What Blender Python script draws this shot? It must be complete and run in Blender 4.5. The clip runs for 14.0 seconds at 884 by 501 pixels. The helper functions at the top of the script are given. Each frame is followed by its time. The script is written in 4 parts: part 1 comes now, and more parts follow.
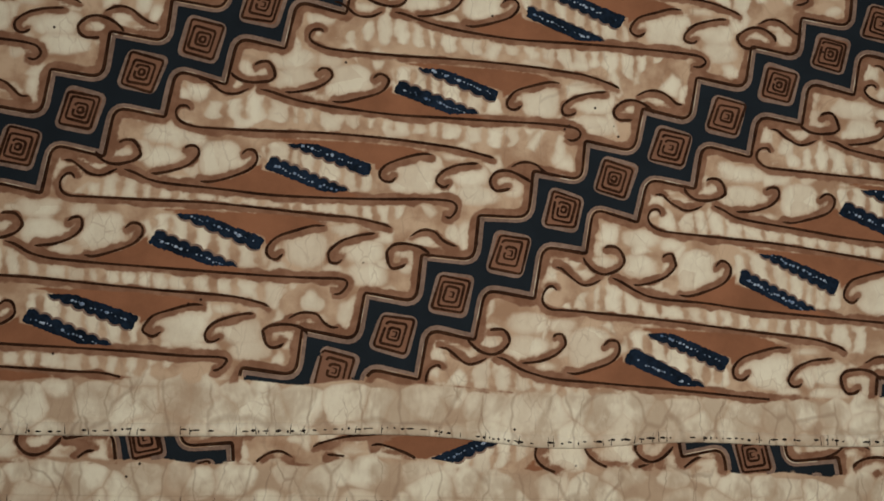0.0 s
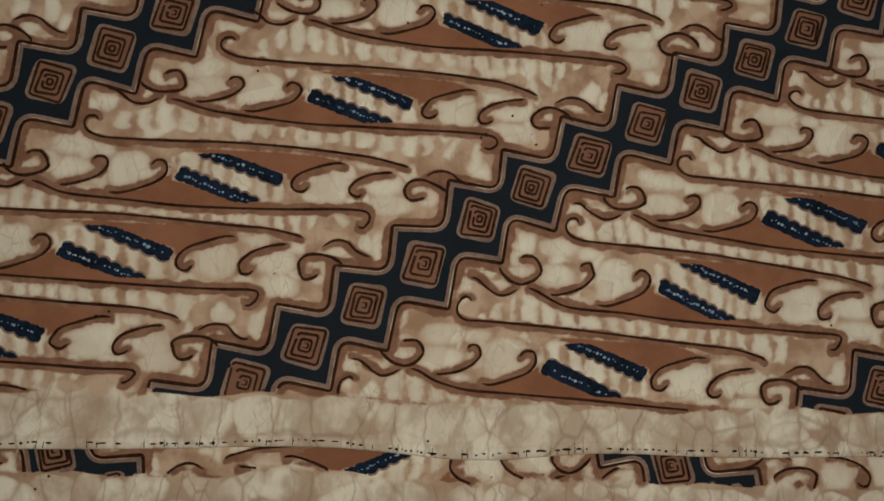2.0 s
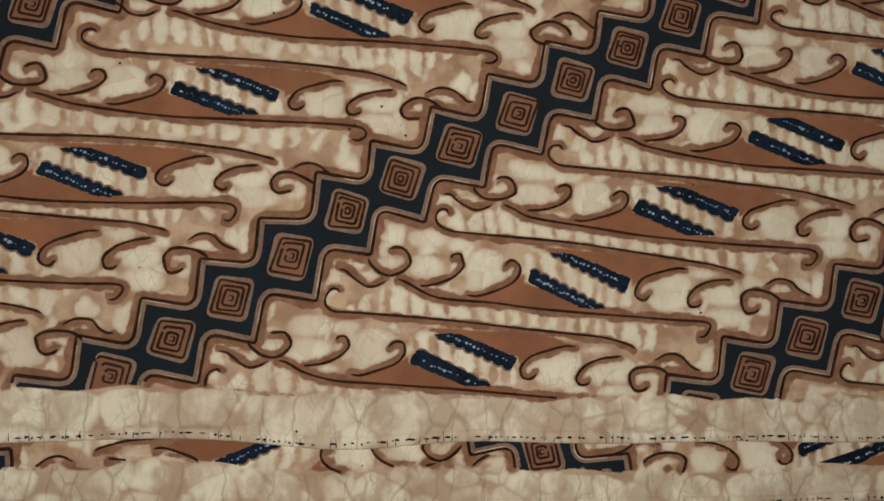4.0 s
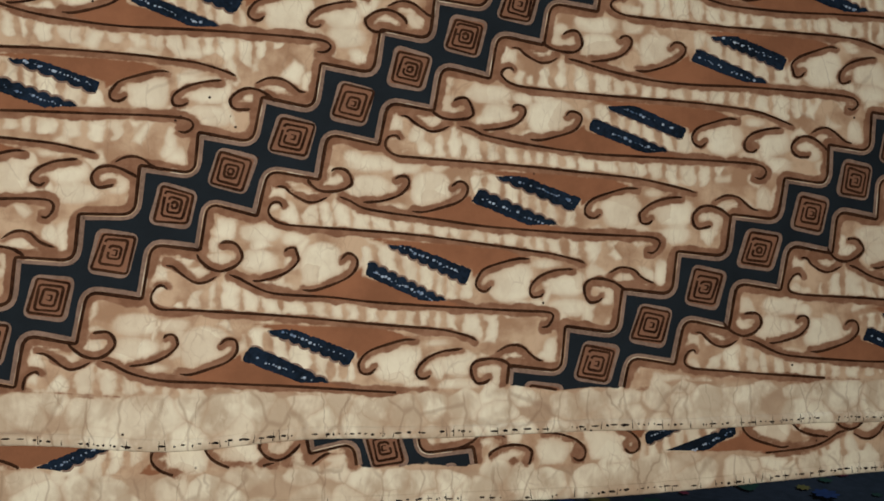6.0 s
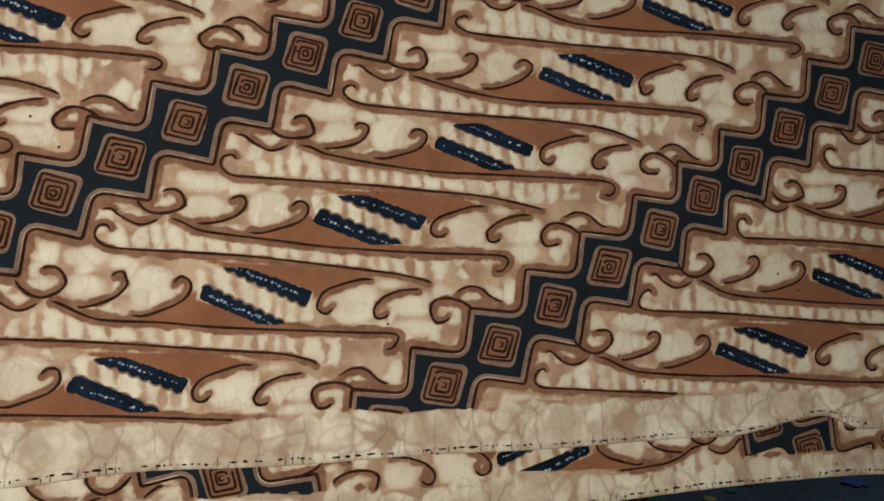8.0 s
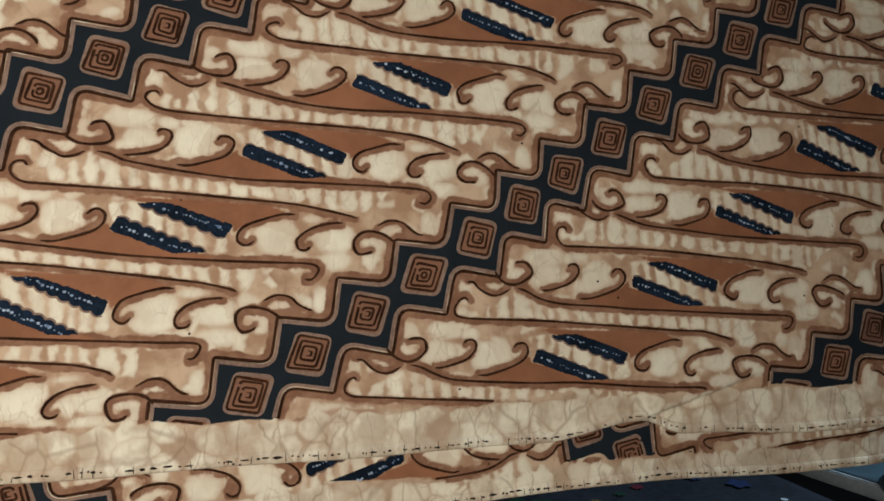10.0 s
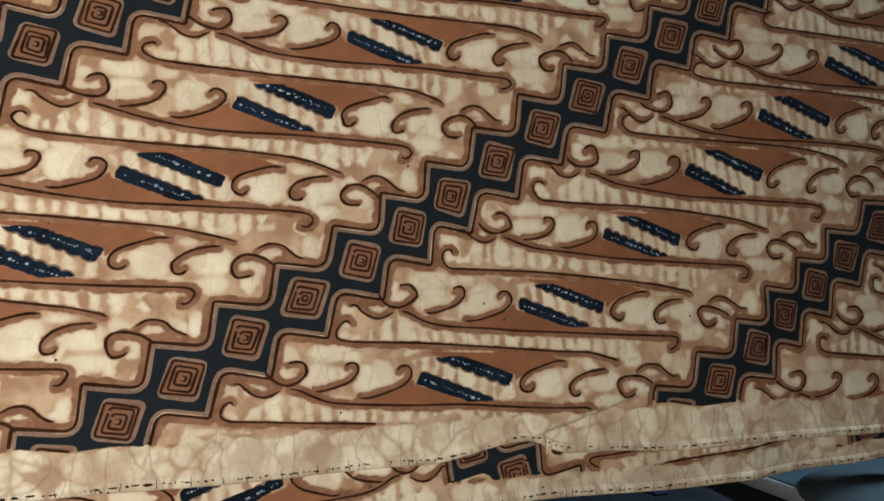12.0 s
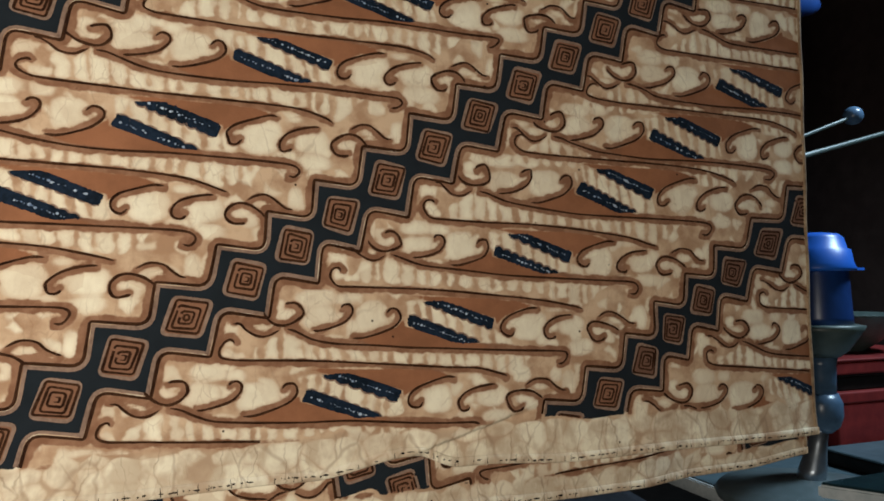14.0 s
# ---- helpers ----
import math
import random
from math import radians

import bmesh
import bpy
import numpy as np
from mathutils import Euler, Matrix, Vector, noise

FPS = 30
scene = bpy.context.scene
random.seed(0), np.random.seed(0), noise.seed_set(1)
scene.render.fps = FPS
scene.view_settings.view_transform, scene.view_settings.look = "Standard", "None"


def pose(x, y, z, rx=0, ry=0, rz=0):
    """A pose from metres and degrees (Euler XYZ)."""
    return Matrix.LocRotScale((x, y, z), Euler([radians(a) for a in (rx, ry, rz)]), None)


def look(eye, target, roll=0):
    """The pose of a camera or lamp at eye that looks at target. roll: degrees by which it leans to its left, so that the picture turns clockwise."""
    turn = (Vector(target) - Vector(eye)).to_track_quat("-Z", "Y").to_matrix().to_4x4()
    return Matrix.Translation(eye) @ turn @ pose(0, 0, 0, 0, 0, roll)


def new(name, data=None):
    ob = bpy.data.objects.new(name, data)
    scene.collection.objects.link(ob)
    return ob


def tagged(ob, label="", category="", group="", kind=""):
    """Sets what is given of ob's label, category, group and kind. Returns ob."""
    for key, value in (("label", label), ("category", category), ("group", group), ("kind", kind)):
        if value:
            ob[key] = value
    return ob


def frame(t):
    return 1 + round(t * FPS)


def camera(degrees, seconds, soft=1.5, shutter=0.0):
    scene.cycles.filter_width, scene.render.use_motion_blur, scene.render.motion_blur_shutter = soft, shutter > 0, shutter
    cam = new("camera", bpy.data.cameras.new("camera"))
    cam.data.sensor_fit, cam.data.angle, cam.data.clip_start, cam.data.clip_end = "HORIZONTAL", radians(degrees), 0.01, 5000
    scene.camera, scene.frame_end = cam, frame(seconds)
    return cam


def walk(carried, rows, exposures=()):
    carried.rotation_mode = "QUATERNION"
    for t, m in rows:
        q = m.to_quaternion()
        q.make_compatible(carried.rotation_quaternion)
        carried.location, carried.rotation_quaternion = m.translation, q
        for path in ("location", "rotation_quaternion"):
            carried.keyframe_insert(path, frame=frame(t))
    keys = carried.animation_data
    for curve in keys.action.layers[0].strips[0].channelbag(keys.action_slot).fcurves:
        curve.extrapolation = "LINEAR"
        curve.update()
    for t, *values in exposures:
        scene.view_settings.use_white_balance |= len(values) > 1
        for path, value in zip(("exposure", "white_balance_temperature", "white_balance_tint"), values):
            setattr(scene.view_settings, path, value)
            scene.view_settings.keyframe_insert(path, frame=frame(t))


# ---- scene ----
cam = camera(65.0, 14.0, soft=1.7)
EXPOSURES = [(0.0, -0.70, 6500, 10), (1.5, -1.02, 6500, 10), (2.2, -0.92, 6500, 10), (5.0, -0.48, 6500, 10), (8.0, -0.37, 6500, 10), (9.2, -0.30, 6500, 10), (11.3, 0.10, 6600, 10), (12.5, 0.08, 6900, 10), (14.0, 0.22, 7000, 10)]

# ---- the walk: seconds, x, y, z, then the turns in degrees ----
PATH = [
    (0.0, 0.0194, -0.3336, 0.9404, 94.35, -1.90, -4.74),
    (0.5, 0.0263, -0.3318, 0.9401, 94.35, -1.93, -4.57),
    (1.0, 0.0356, -0.3304, 0.9439, 94.27, -1.85, -4.37),
    (1.5, 0.0482, -0.3308, 0.9482, 94.07, -1.88, -4.23),
    (2.0, 0.0629, -0.3346, 0.9501, 93.80, -1.80, -4.40),
    (4.5, 0.1433, -0.3410, 0.9595, 91.68, -0.92, -5.39),
    (5.0, 0.1639, -0.3398, 0.9569, 91.65, -0.77, -6.23),
    (5.5, 0.1744, -0.3397, 0.9578, 91.75, -0.49, -6.77),
    (6.0, 0.1889, -0.3411, 0.9561, 91.96, -0.15, -7.51),
    (6.5, 0.2039, -0.3445, 0.9561, 92.24, -0.01, -8.25),
    (7.0, 0.2208, -0.3452, 0.9572, 92.53, 0.24, -8.92),
    (7.5, 0.2336, -0.3437, 0.9588, 92.82, 0.52, -9.68),
    (8.0, 0.2493, -0.3437, 0.9593, 93.09, 0.73, -10.48),
    (8.5, 0.2649, -0.3449, 0.9568, 93.25, 0.80, -11.18),
    (9.0, 0.2858, -0.3483, 0.9549, 93.36, 0.92, -11.90),
    (11.5, 0.3629, -0.3698, 0.9712, 93.33, 0.67, -15.79),
    (12.0, 0.3684, -0.3712, 0.9730, 93.22, 0.71, -16.39),
    (12.5, 0.3782, -0.3762, 0.9787, 93.11, 0.72, -17.10),
    (13.0, 0.3888, -0.3812, 0.9819, 92.99, 0.67, -17.78),
    (13.5, 0.3935, -0.3846, 0.9851, 92.91, 0.58, -18.43),
    (14.0, 0.4064, -0.3892, 0.9851, 92.82, 0.55, -19.57),
]
walk(cam, [(t, pose(*r)) for t, *r in PATH], EXPOSURES)

# ---- light: a dim room, with an unseen key light and an added fill ----
world = bpy.data.worlds.new("world")
scene.world = world
world.use_nodes = True
world.node_tree.nodes["Background"].inputs[0].default_value = (0.55, 0.7, 1.0, 1)
world.node_tree.nodes["Background"].inputs[1].default_value = 0.015
# fixed key light added behind the camera, about level with it
key_area = bpy.data.lights.new("key_light", "AREA")
key_area.shape, key_area.size, key_area.energy, key_area.color = "DISK", 0.16, 4.4, (1.0, 0.965, 0.90)
new("key_light", key_area).matrix_world = look((0.11, -0.64, 0.98), (0.12, 0.0, 0.96))
# unseen cool fill, added to brighten the things beyond the cloth's right edge
cool = bpy.data.lights.new("fill_light", "AREA")
cool.size, cool.energy, cool.color = 0.3, 24.0, (0.55, 0.78, 1.0)
new("fill_light", cool).matrix_world = look((1.9, -0.02, 2.1), (1.2, 0.35, 0.8))


# ---- materials ----
def material(name):
    m = bpy.data.materials.new(name)
    m.use_nodes = True
    return m, m.node_tree.nodes, m.node_tree.links, m.node_tree.nodes["Principled BSDF"]


def node(nodes, kind, **inputs):
    n = nodes.new(kind)
    for key, value in inputs.items():
        n.inputs[key].default_value = value
    return n


def maths(nodes, links, op, a, b=None, c=None):
    n = nodes.new("ShaderNodeMath")
    n.operation = op
    for i, v in enumerate((a, b, c)):
        if v is None:
            continue
        if isinstance(v, (int, float)):
            n.inputs[i].default_value = v
        else:
            links.new(v, n.inputs[i])
    return n.outputs[0]


def ramp(nodes, links, value, lo, hi, to_lo=0.0, to_hi=1.0):
    n = nodes.new("ShaderNodeMapRange")
    n.interpolation_type = "SMOOTHSTEP"
    for i, v in enumerate((lo, hi, to_lo, to_hi)):
        n.inputs[i + 1].default_value = v
    links.new(value, n.inputs[0])
    return n.outputs[0]


def mix(nodes, links, fac, a, b, kind="MIX"):
    n = nodes.new("ShaderNodeMix")
    n.data_type, n.blend_type = "RGBA", kind
    for socket, v in ((n.inputs[0], fac), (n.inputs[6], a), (n.inputs[7], b)):
        if isinstance(v, (int, float)):
            socket.default_value = v
        elif isinstance(v, tuple):
            socket.default_value = (*v, 1)
        else:
            links.new(v, socket)
    return n.outputs[2]


def texture(nodes, links, vec, scale, detail=3.0, rough=0.55):
    n = node(nodes, "ShaderNodeTexNoise", Scale=scale, Detail=detail, Roughness=rough)
    links.new(vec, n.inputs["Vector"])
    return n


def stretched(nodes, links, vec, sx, sy, sz):
    n = nodes.new("ShaderNodeMapping")
    n.inputs["Scale"].default_value = (sx, sz, sy)
    links.new(vec, n.inputs["Vector"])
    return n.outputs[0]


def warped(nodes, links, vec, scale, amount):
    t = texture(nodes, links, vec, scale)
    sub = nodes.new("ShaderNodeVectorMath")
    sub.operation = "MULTIPLY_ADD"
    links.new(t.outputs["Color"], sub.inputs[0])
    sub.inputs[1].default_value = (amount, amount, amount)
    links.new(vec, sub.inputs[2])
    return sub.outputs[0]


def cells(nodes, links, vec, scale, feature, smooth=0.0):
    n = nodes.new("ShaderNodeTexVoronoi")
    n.feature, n.voronoi_dimensions = feature, "2D"
    n.inputs["Scale"].default_value = scale
    if feature == "SMOOTH_F1":
        n.inputs["Smoothness"].default_value = smooth
    links.new(vec, n.inputs["Vector"])
    return n.outputs["Distance"]


SOGA = (0.285, 0.122, 0.063)
CREAM = (0.86, 0.785, 0.605)
TAN = (0.36, 0.215, 0.125)


def batik(name):
    """Waxed and dyed cotton: cream with cracked wax veins, brown dye, indigo bands."""
    m, nodes, links, out = material(name)
    axes = nodes.new("ShaderNodeSeparateXYZ")
    links.new(nodes.new("ShaderNodeTexCoord").outputs["Object"], axes.inputs[0])
    flat_xz = nodes.new("ShaderNodeCombineXYZ")
    links.new(axes.outputs["X"], flat_xz.inputs["X"])
    links.new(axes.outputs["Z"], flat_xz.inputs["Y"])
    vec = flat_xz.outputs[0]

    def field(key):
        n = nodes.new("ShaderNodeAttribute")
        n.attribute_name = key
        return n.outputs["Fac"]

    wob = maths(nodes, links, "MULTIPLY_ADD", texture(nodes, links, vec, 420, 2).outputs["Fac"], 0.0012, -0.0006)
    slow = maths(nodes, links, "MULTIPLY_ADD", texture(nodes, links, vec, 90, 2).outputs["Fac"], 0.0026, -0.0013)
    line = maths(nodes, links, "ADD", maths(nodes, links, "ADD", field("line_d"), wob), slow)
    navy = maths(nodes, links, "ADD", field("navy_d"), wob)
    brown = maths(nodes, links, "ADD", field("brown_d"), maths(nodes, links, "ADD", wob, maths(nodes, links, "MULTIPLY", slow, 0.5)))
    border = field("border")
    stem = ramp(nodes, links, field("stem_d"), -0.002, 0.003, 1.0, 0.0)
    bent = warped(nodes, links, vec, 45, 0.010)
    lobed = stretched(nodes, links, bent, 1.0, 1.0, 0.85)
    wide = maths(nodes, links, "DIVIDE", cells(nodes, links, lobed, 62, "DISTANCE_TO_EDGE"), 62.0)
    ball = maths(nodes, links, "SUBTRACT", ramp(nodes, links, texture(nodes, links, vec, 30, 1).outputs["Fac"], 0.3, 0.7, 0.0080, 0.0112), maths(nodes, links, "DIVIDE", cells(nodes, links, lobed, 62, "F1"), 62.0))
    ball = maths(nodes, links, "MULTIPLY_ADD", border, 0.0035, ball)
    drift = maths(nodes, links, "MULTIPLY_ADD", texture(nodes, links, vec, 14, 1).outputs["Fac"], 0.016, maths(nodes, links, "MULTIPLY_ADD", axes.outputs["Z"], 0.05, axes.outputs["X"]))
    drift = maths(nodes, links, "MULTIPLY_ADD", texture(nodes, links, vec, 150, 2).outputs["Fac"], 0.0022, drift)
    bars = nodes.new("ShaderNodeTexVoronoi")
    bars.voronoi_dimensions, bars.feature = "1D", "DISTANCE_TO_EDGE"
    bars.inputs["Scale"].default_value = 112
    links.new(drift, bars.inputs["W"])
    tall = maths(nodes, links, "DIVIDE", bars.outputs["Distance"], 112.0)
    gap = ramp(nodes, links, texture(nodes, links, vec, 38, 2).outputs["Fac"], 0.36, 0.64, -0.0007, 0.0010)
    gap = maths(nodes, links, "MULTIPLY_ADD", border, -0.0016, gap)
    gap = maths(nodes, links, "MULTIPLY_ADD", stem, maths(nodes, links, "MULTIPLY_ADD", texture(nodes, links, vec, 170, 1).outputs["Fac"], 0.0046, -0.0014), gap)
    loose = maths(nodes, links, "SMOOTH_MIN", maths(nodes, links, "SUBTRACT", wide, gap), ball, 0.003)
    loose = maths(nodes, links, "ADD", loose, maths(nodes, links, "MULTIPLY_ADD", border, 0.0028, -0.0032))
    waxed = maths(nodes, links, "SUBTRACT", maths(nodes, links, "MULTIPLY", slow, 1.2), field("lobe_d"))
    waxed = maths(nodes, links, "SMOOTH_MAX", waxed, loose, 0.0008)
    e = maths(nodes, links, "MULTIPLY_ADD", maths(nodes, links, "SUBTRACT", maths(nodes, links, "SUBTRACT", tall, gap), waxed), stem, waxed)
    e = maths(nodes, links, "SMOOTH_MIN", e, maths(nodes, links, "SUBTRACT", line, 0.0017), 0.0018)
    e = maths(nodes, links, "SMOOTH_MIN", e, maths(nodes, links, "SUBTRACT", brown, 0.0004), 0.0012)
    fill = ramp(nodes, links, maths(nodes, links, "ADD", e, maths(nodes, links, "MULTIPLY", wob, 0.5)), -0.0006, 0.0013)
    rim = ramp(nodes, links, e, 0.0, 0.0032, 0.42, 0.0)
    cloud = ramp(nodes, links, texture(nodes, links, vec, 34, 4).outputs["Fac"], 0.44, 0.70)
    haze = ramp(nodes, links, texture(nodes, links, stretched(nodes, links, vec, 1.0, 1.0, 0.5), 120, 4, 0.65).outputs["Fac"], 0.42, 0.7)
    ground = mix(nodes, links, ramp(nodes, links, texture(nodes, links, vec, 55, 4).outputs["Fac"], 0.35, 0.65), (0.40, 0.24, 0.145), (0.61, 0.435, 0.29))
    ground = mix(nodes, links, maths(nodes, links, "MULTIPLY", border, 0.7), ground, (0.47, 0.345, 0.235))
    cream = mix(nodes, links, maths(nodes, links, "MULTIPLY", cloud, maths(nodes, links, "MULTIPLY_ADD", border, 0.3, 0.24)), CREAM, TAN)
    cream = mix(nodes, links, maths(nodes, links, "MULTIPLY", haze, 0.14), cream, TAN)
    cream = mix(nodes, links, rim, cream, (0.54, 0.36, 0.235))
    lobe = nodes.new("ShaderNodeTexVoronoi")
    lobe.voronoi_dimensions = "2D"
    lobe.inputs["Scale"].default_value = 62
    links.new(lobed, lobe.inputs["Vector"])
    slab_tone = nodes.new("ShaderNodeTexVoronoi")
    slab_tone.voronoi_dimensions = "1D"
    slab_tone.inputs["Scale"].default_value = 112
    links.new(drift, slab_tone.inputs["W"])
    tones = []
    for cell_colour in (lobe, slab_tone):
        parted = nodes.new("ShaderNodeSeparateColor")
        links.new(cell_colour.outputs["Color"], parted.inputs[0])
        tones.append(parted.outputs[0])
    tone = maths(nodes, links, "MULTIPLY_ADD", maths(nodes, links, "SUBTRACT", tones[1], tones[0]), stem, tones[0])
    cream = mix(nodes, links, ramp(nodes, links, tone, 0.45, 1.0, 0.0, 0.32), cream, (0.56, 0.40, 0.27))
    stain = ramp(nodes, links, texture(nodes, links, stretched(nodes, links, warped(nodes, links, vec, 18, 0.02), 1.0, 1.0, 0.6), 70, 3, 0.6).outputs["Fac"], 0.40, 0.62)
    cream = mix(nodes, links, maths(nodes, links, "MULTIPLY", stain, maths(nodes, links, "MULTIPLY_ADD", border, 0.44, 0.12)), cream, (0.40, 0.265, 0.165))
    col = mix(nodes, links, fill, ground, cream)
    hair = ramp(nodes, links, cells(nodes, links, stretched(nodes, links, warped(nodes, links, warped(nodes, links, vec, 40, 0.016), 200, 0.003), 1.5, 1.0, 0.4), 40, "DISTANCE_TO_EDGE"), 0.002, 0.03, 1.0, 0.0)
    flat = ramp(nodes, links, cells(nodes, links, stretched(nodes, links, warped(nodes, links, vec, 22, 0.03), 1.1, 1.0, 0.4), 42, "DISTANCE_TO_EDGE"), 0.002, 0.045, 1.0, 0.0)
    patchy = ramp(nodes, links, texture(nodes, links, vec, 26, 2).outputs["Fac"], 0.42, 0.6)
    col = mix(nodes, links, maths(nodes, links, "MULTIPLY", maths(nodes, links, "MULTIPLY", hair, patchy), maths(nodes, links, "MULTIPLY_ADD", border, 0.25, 0.22)), col, (0.24, 0.145, 0.09))
    col = mix(nodes, links, maths(nodes, links, "MULTIPLY", maths(nodes, links, "MULTIPLY", flat, border), 0.42), col, (0.30, 0.19, 0.12))
    crackle = ramp(nodes, links, cells(nodes, links, stretched(nodes, links, warped(nodes, links, vec, 70, 0.012), 1.3, 1.0, 0.6), 150, "DISTANCE_TO_EDGE"), 0.01, 0.07, 1.0, 0.0)
    crazed = ramp(nodes, links, texture(nodes, links, vec, 48, 3).outputs["Fac"], 0.46, 0.66)
    col = mix(nodes, links, maths(nodes, links, "MULTIPLY", maths(nodes, links, "MULTIPLY", crackle, crazed), 0.30), col, (0.36, 0.23, 0.145))
    soga_var = texture(nodes, links, vec, 28, 5, 0.65).outputs["Fac"]
    soga = mix(nodes, links, ramp(nodes, links, soga_var, 0.3, 0.7), tuple(c * 0.82 for c in SOGA), tuple(c * 1.14 for c in SOGA))
    soga = mix(nodes, links, ramp(nodes, links, field("dark_d"), -0.0006, 0.0006, 0.8, 0.0), soga, (0.075, 0.036, 0.03))
    soga = mix(nodes, links, ramp(nodes, links, field("tile_d"), -0.0006, 0.0006, 0.55, 0.0), soga, (0.21, 0.115, 0.078))
    halo_col = mix(nodes, links, ramp(nodes, links, texture(nodes, links, vec, 130, 3).outputs["Fac"], 0.35, 0.7), (0.22, 0.105, 0.06), (0.31, 0.165, 0.10))
    halo = ramp(nodes, links, maths(nodes, links, "ADD", line, slow), 0.0014, 0.0025, 1.0, 0.0)
    col = mix(nodes, links, halo, col, halo_col)
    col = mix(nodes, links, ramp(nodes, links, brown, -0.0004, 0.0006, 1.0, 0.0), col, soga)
    ink = mix(nodes, links, texture(nodes, links, vec, 60, 4).outputs["Fac"], (0.010, 0.013, 0.016), (0.019, 0.026, 0.033))
    col = mix(nodes, links, ramp(nodes, links, navy, -0.0003, 0.0004, 1.0, 0.0), col, ink)
    specks = ramp(nodes, links, cells(nodes, links, vec, 75, "F1"), 0.035, 0.06, 1.0, 0.0)
    rare = ramp(nodes, links, texture(nodes, links, vec, 40, 1).outputs["Fac"], 0.66, 0.68)
    col = mix(nodes, links, maths(nodes, links, "MULTIPLY", specks, rare), col, (0.03, 0.015, 0.01))
    links.new(col, out.inputs["Base Color"])
    out.inputs["Roughness"].default_value = 0.85
    out.inputs["Specular IOR Level"].default_value = 0.06
    weave = texture(nodes, links, vec, 1500, 2).outputs["Fac"]
    crumple = texture(nodes, links, warped(nodes, links, vec, 12, 0.03), 38, 4, 0.6).outputs["Fac"]
    bump = node(nodes, "ShaderNodeBump", Strength=0.35, Distance=0.0004)
    links.new(weave, bump.inputs["Height"])
    bump2 = node(nodes, "ShaderNodeBump", Strength=0.5, Distance=0.0022)
    links.new(crumple, bump2.inputs["Height"])
    links.new(bump.outputs["Normal"], bump2.inputs["Normal"])
    links.new(bump2.outputs["Normal"], out.inputs["Normal"])
    return m


def dyed(name, a, b, scale=300, rough=0.75, spec=0.25, metal=0.0, bump=0.0003):
    """A plain surface with two close tones and a fine grain."""
    m, nodes, links, out = material(name)
    vec = nodes.new("ShaderNodeTexCoord").outputs["Object"]
    t = texture(nodes, links, vec, scale, 4, 0.6).outputs["Fac"]
    big = texture(nodes, links, vec, scale / 9, 3).outputs["Fac"]
    fac = ramp(nodes, links, maths(nodes, links, "MULTIPLY_ADD", big, 0.5, maths(nodes, links, "MULTIPLY", t, 0.5)), 0.36, 0.64)
    links.new(mix(nodes, links, fac, a, b), out.inputs["Base Color"])
    out.inputs["Roughness"].default_value = rough
    out.inputs["Specular IOR Level"].default_value = spec
    out.inputs["Metallic"].default_value = metal
    h = node(nodes, "ShaderNodeBump", Strength=0.4, Distance=bump)
    links.new(t, h.inputs["Height"])
    links.new(h.outputs["Normal"], out.inputs["Normal"])
    return m


BATIK = batik("batik_cotton")
LINE = dyed("dark_brown_dye", (0.022, 0.009, 0.005), (0.06, 0.026, 0.013), 500, 0.85, 0.05)
OUTLINE = dyed("greyish_tan_dye", (0.19, 0.12, 0.088), (0.30, 0.20, 0.15), 500, 0.85, 0.05)
INDIGO = dyed("indigo_dye", (0.005, 0.009, 0.015), (0.012, 0.023, 0.043), 420, 0.85, 0.08)
DOT = dyed("pale_blue_dots", (0.10, 0.16, 0.27), (0.52, 0.60, 0.70), 260, 0.85, 0.05)
HEMMED = dyed("cream_hem_cotton", (0.50, 0.40, 0.28), (0.70, 0.62, 0.46), 160, 0.85, 0.06)
THREAD = dyed("black_thread", (0.010, 0.008, 0.007), (0.035, 0.025, 0.02), 700, 0.85, 0.05)
CHROME = dyed("brushed_steel", (0.28, 0.32, 0.37), (0.45, 0.50, 0.55), 90, 0.34, 0.5, 0.9)
STEEL_BLUE = dyed("blue_grey_plastic", (0.05, 0.10, 0.17), (0.08, 0.15, 0.24), 60, 0.3, 0.5)
BLUE_CAP = dyed("bright_blue_plastic", (0.01, 0.13, 0.62), (0.015, 0.17, 0.75), 40, 0.35, 0.5)
BLUE_DEEP = dyed("deep_blue_plastic", (0.008, 0.035, 0.14), (0.012, 0.05, 0.19), 40, 0.3, 0.5)
GLASSY = dyed("grey_green_plastic", (0.05, 0.075, 0.07), (0.085, 0.115, 0.11), 50, 0.4, 0.5)
DARK_BASE = dyed("grey_teal_plastic", (0.085, 0.115, 0.122), (0.120, 0.155, 0.165), 70, 0.35, 0.5)
RED_BOX = dyed("dull_red_card", (0.14, 0.012, 0.012), (0.22, 0.022, 0.02), 50, 0.6)
RED_DARK = dyed("black_card", (0.006, 0.007, 0.007), (0.014, 0.014, 0.013), 50, 0.6)
PALE_EDGE = dyed("pale_grey_laminate", (0.42, 0.48, 0.50), (0.58, 0.62, 0.63), 120, 0.5)
TABLE_TOP = dyed("blue_grey_laminate", (0.055, 0.088, 0.105), (0.085, 0.125, 0.145), 60, 0.4)
GLASS_TOP = dyed("dark_green_glass_top", (0.008, 0.022, 0.026), (0.012, 0.032, 0.036), 60, 0.15, 0.5)
PRINT_DARK = dyed("dark_printed_cotton", (0.008, 0.010, 0.014), (0.02, 0.022, 0.03), 120)
PRINT_RED = dyed("wine_red_print", (0.09, 0.007, 0.016), (0.15, 0.014, 0.03), 120)
PRINT_GREEN = dyed("green_print", (0.006, 0.022, 0.013), (0.012, 0.04, 0.022), 120)
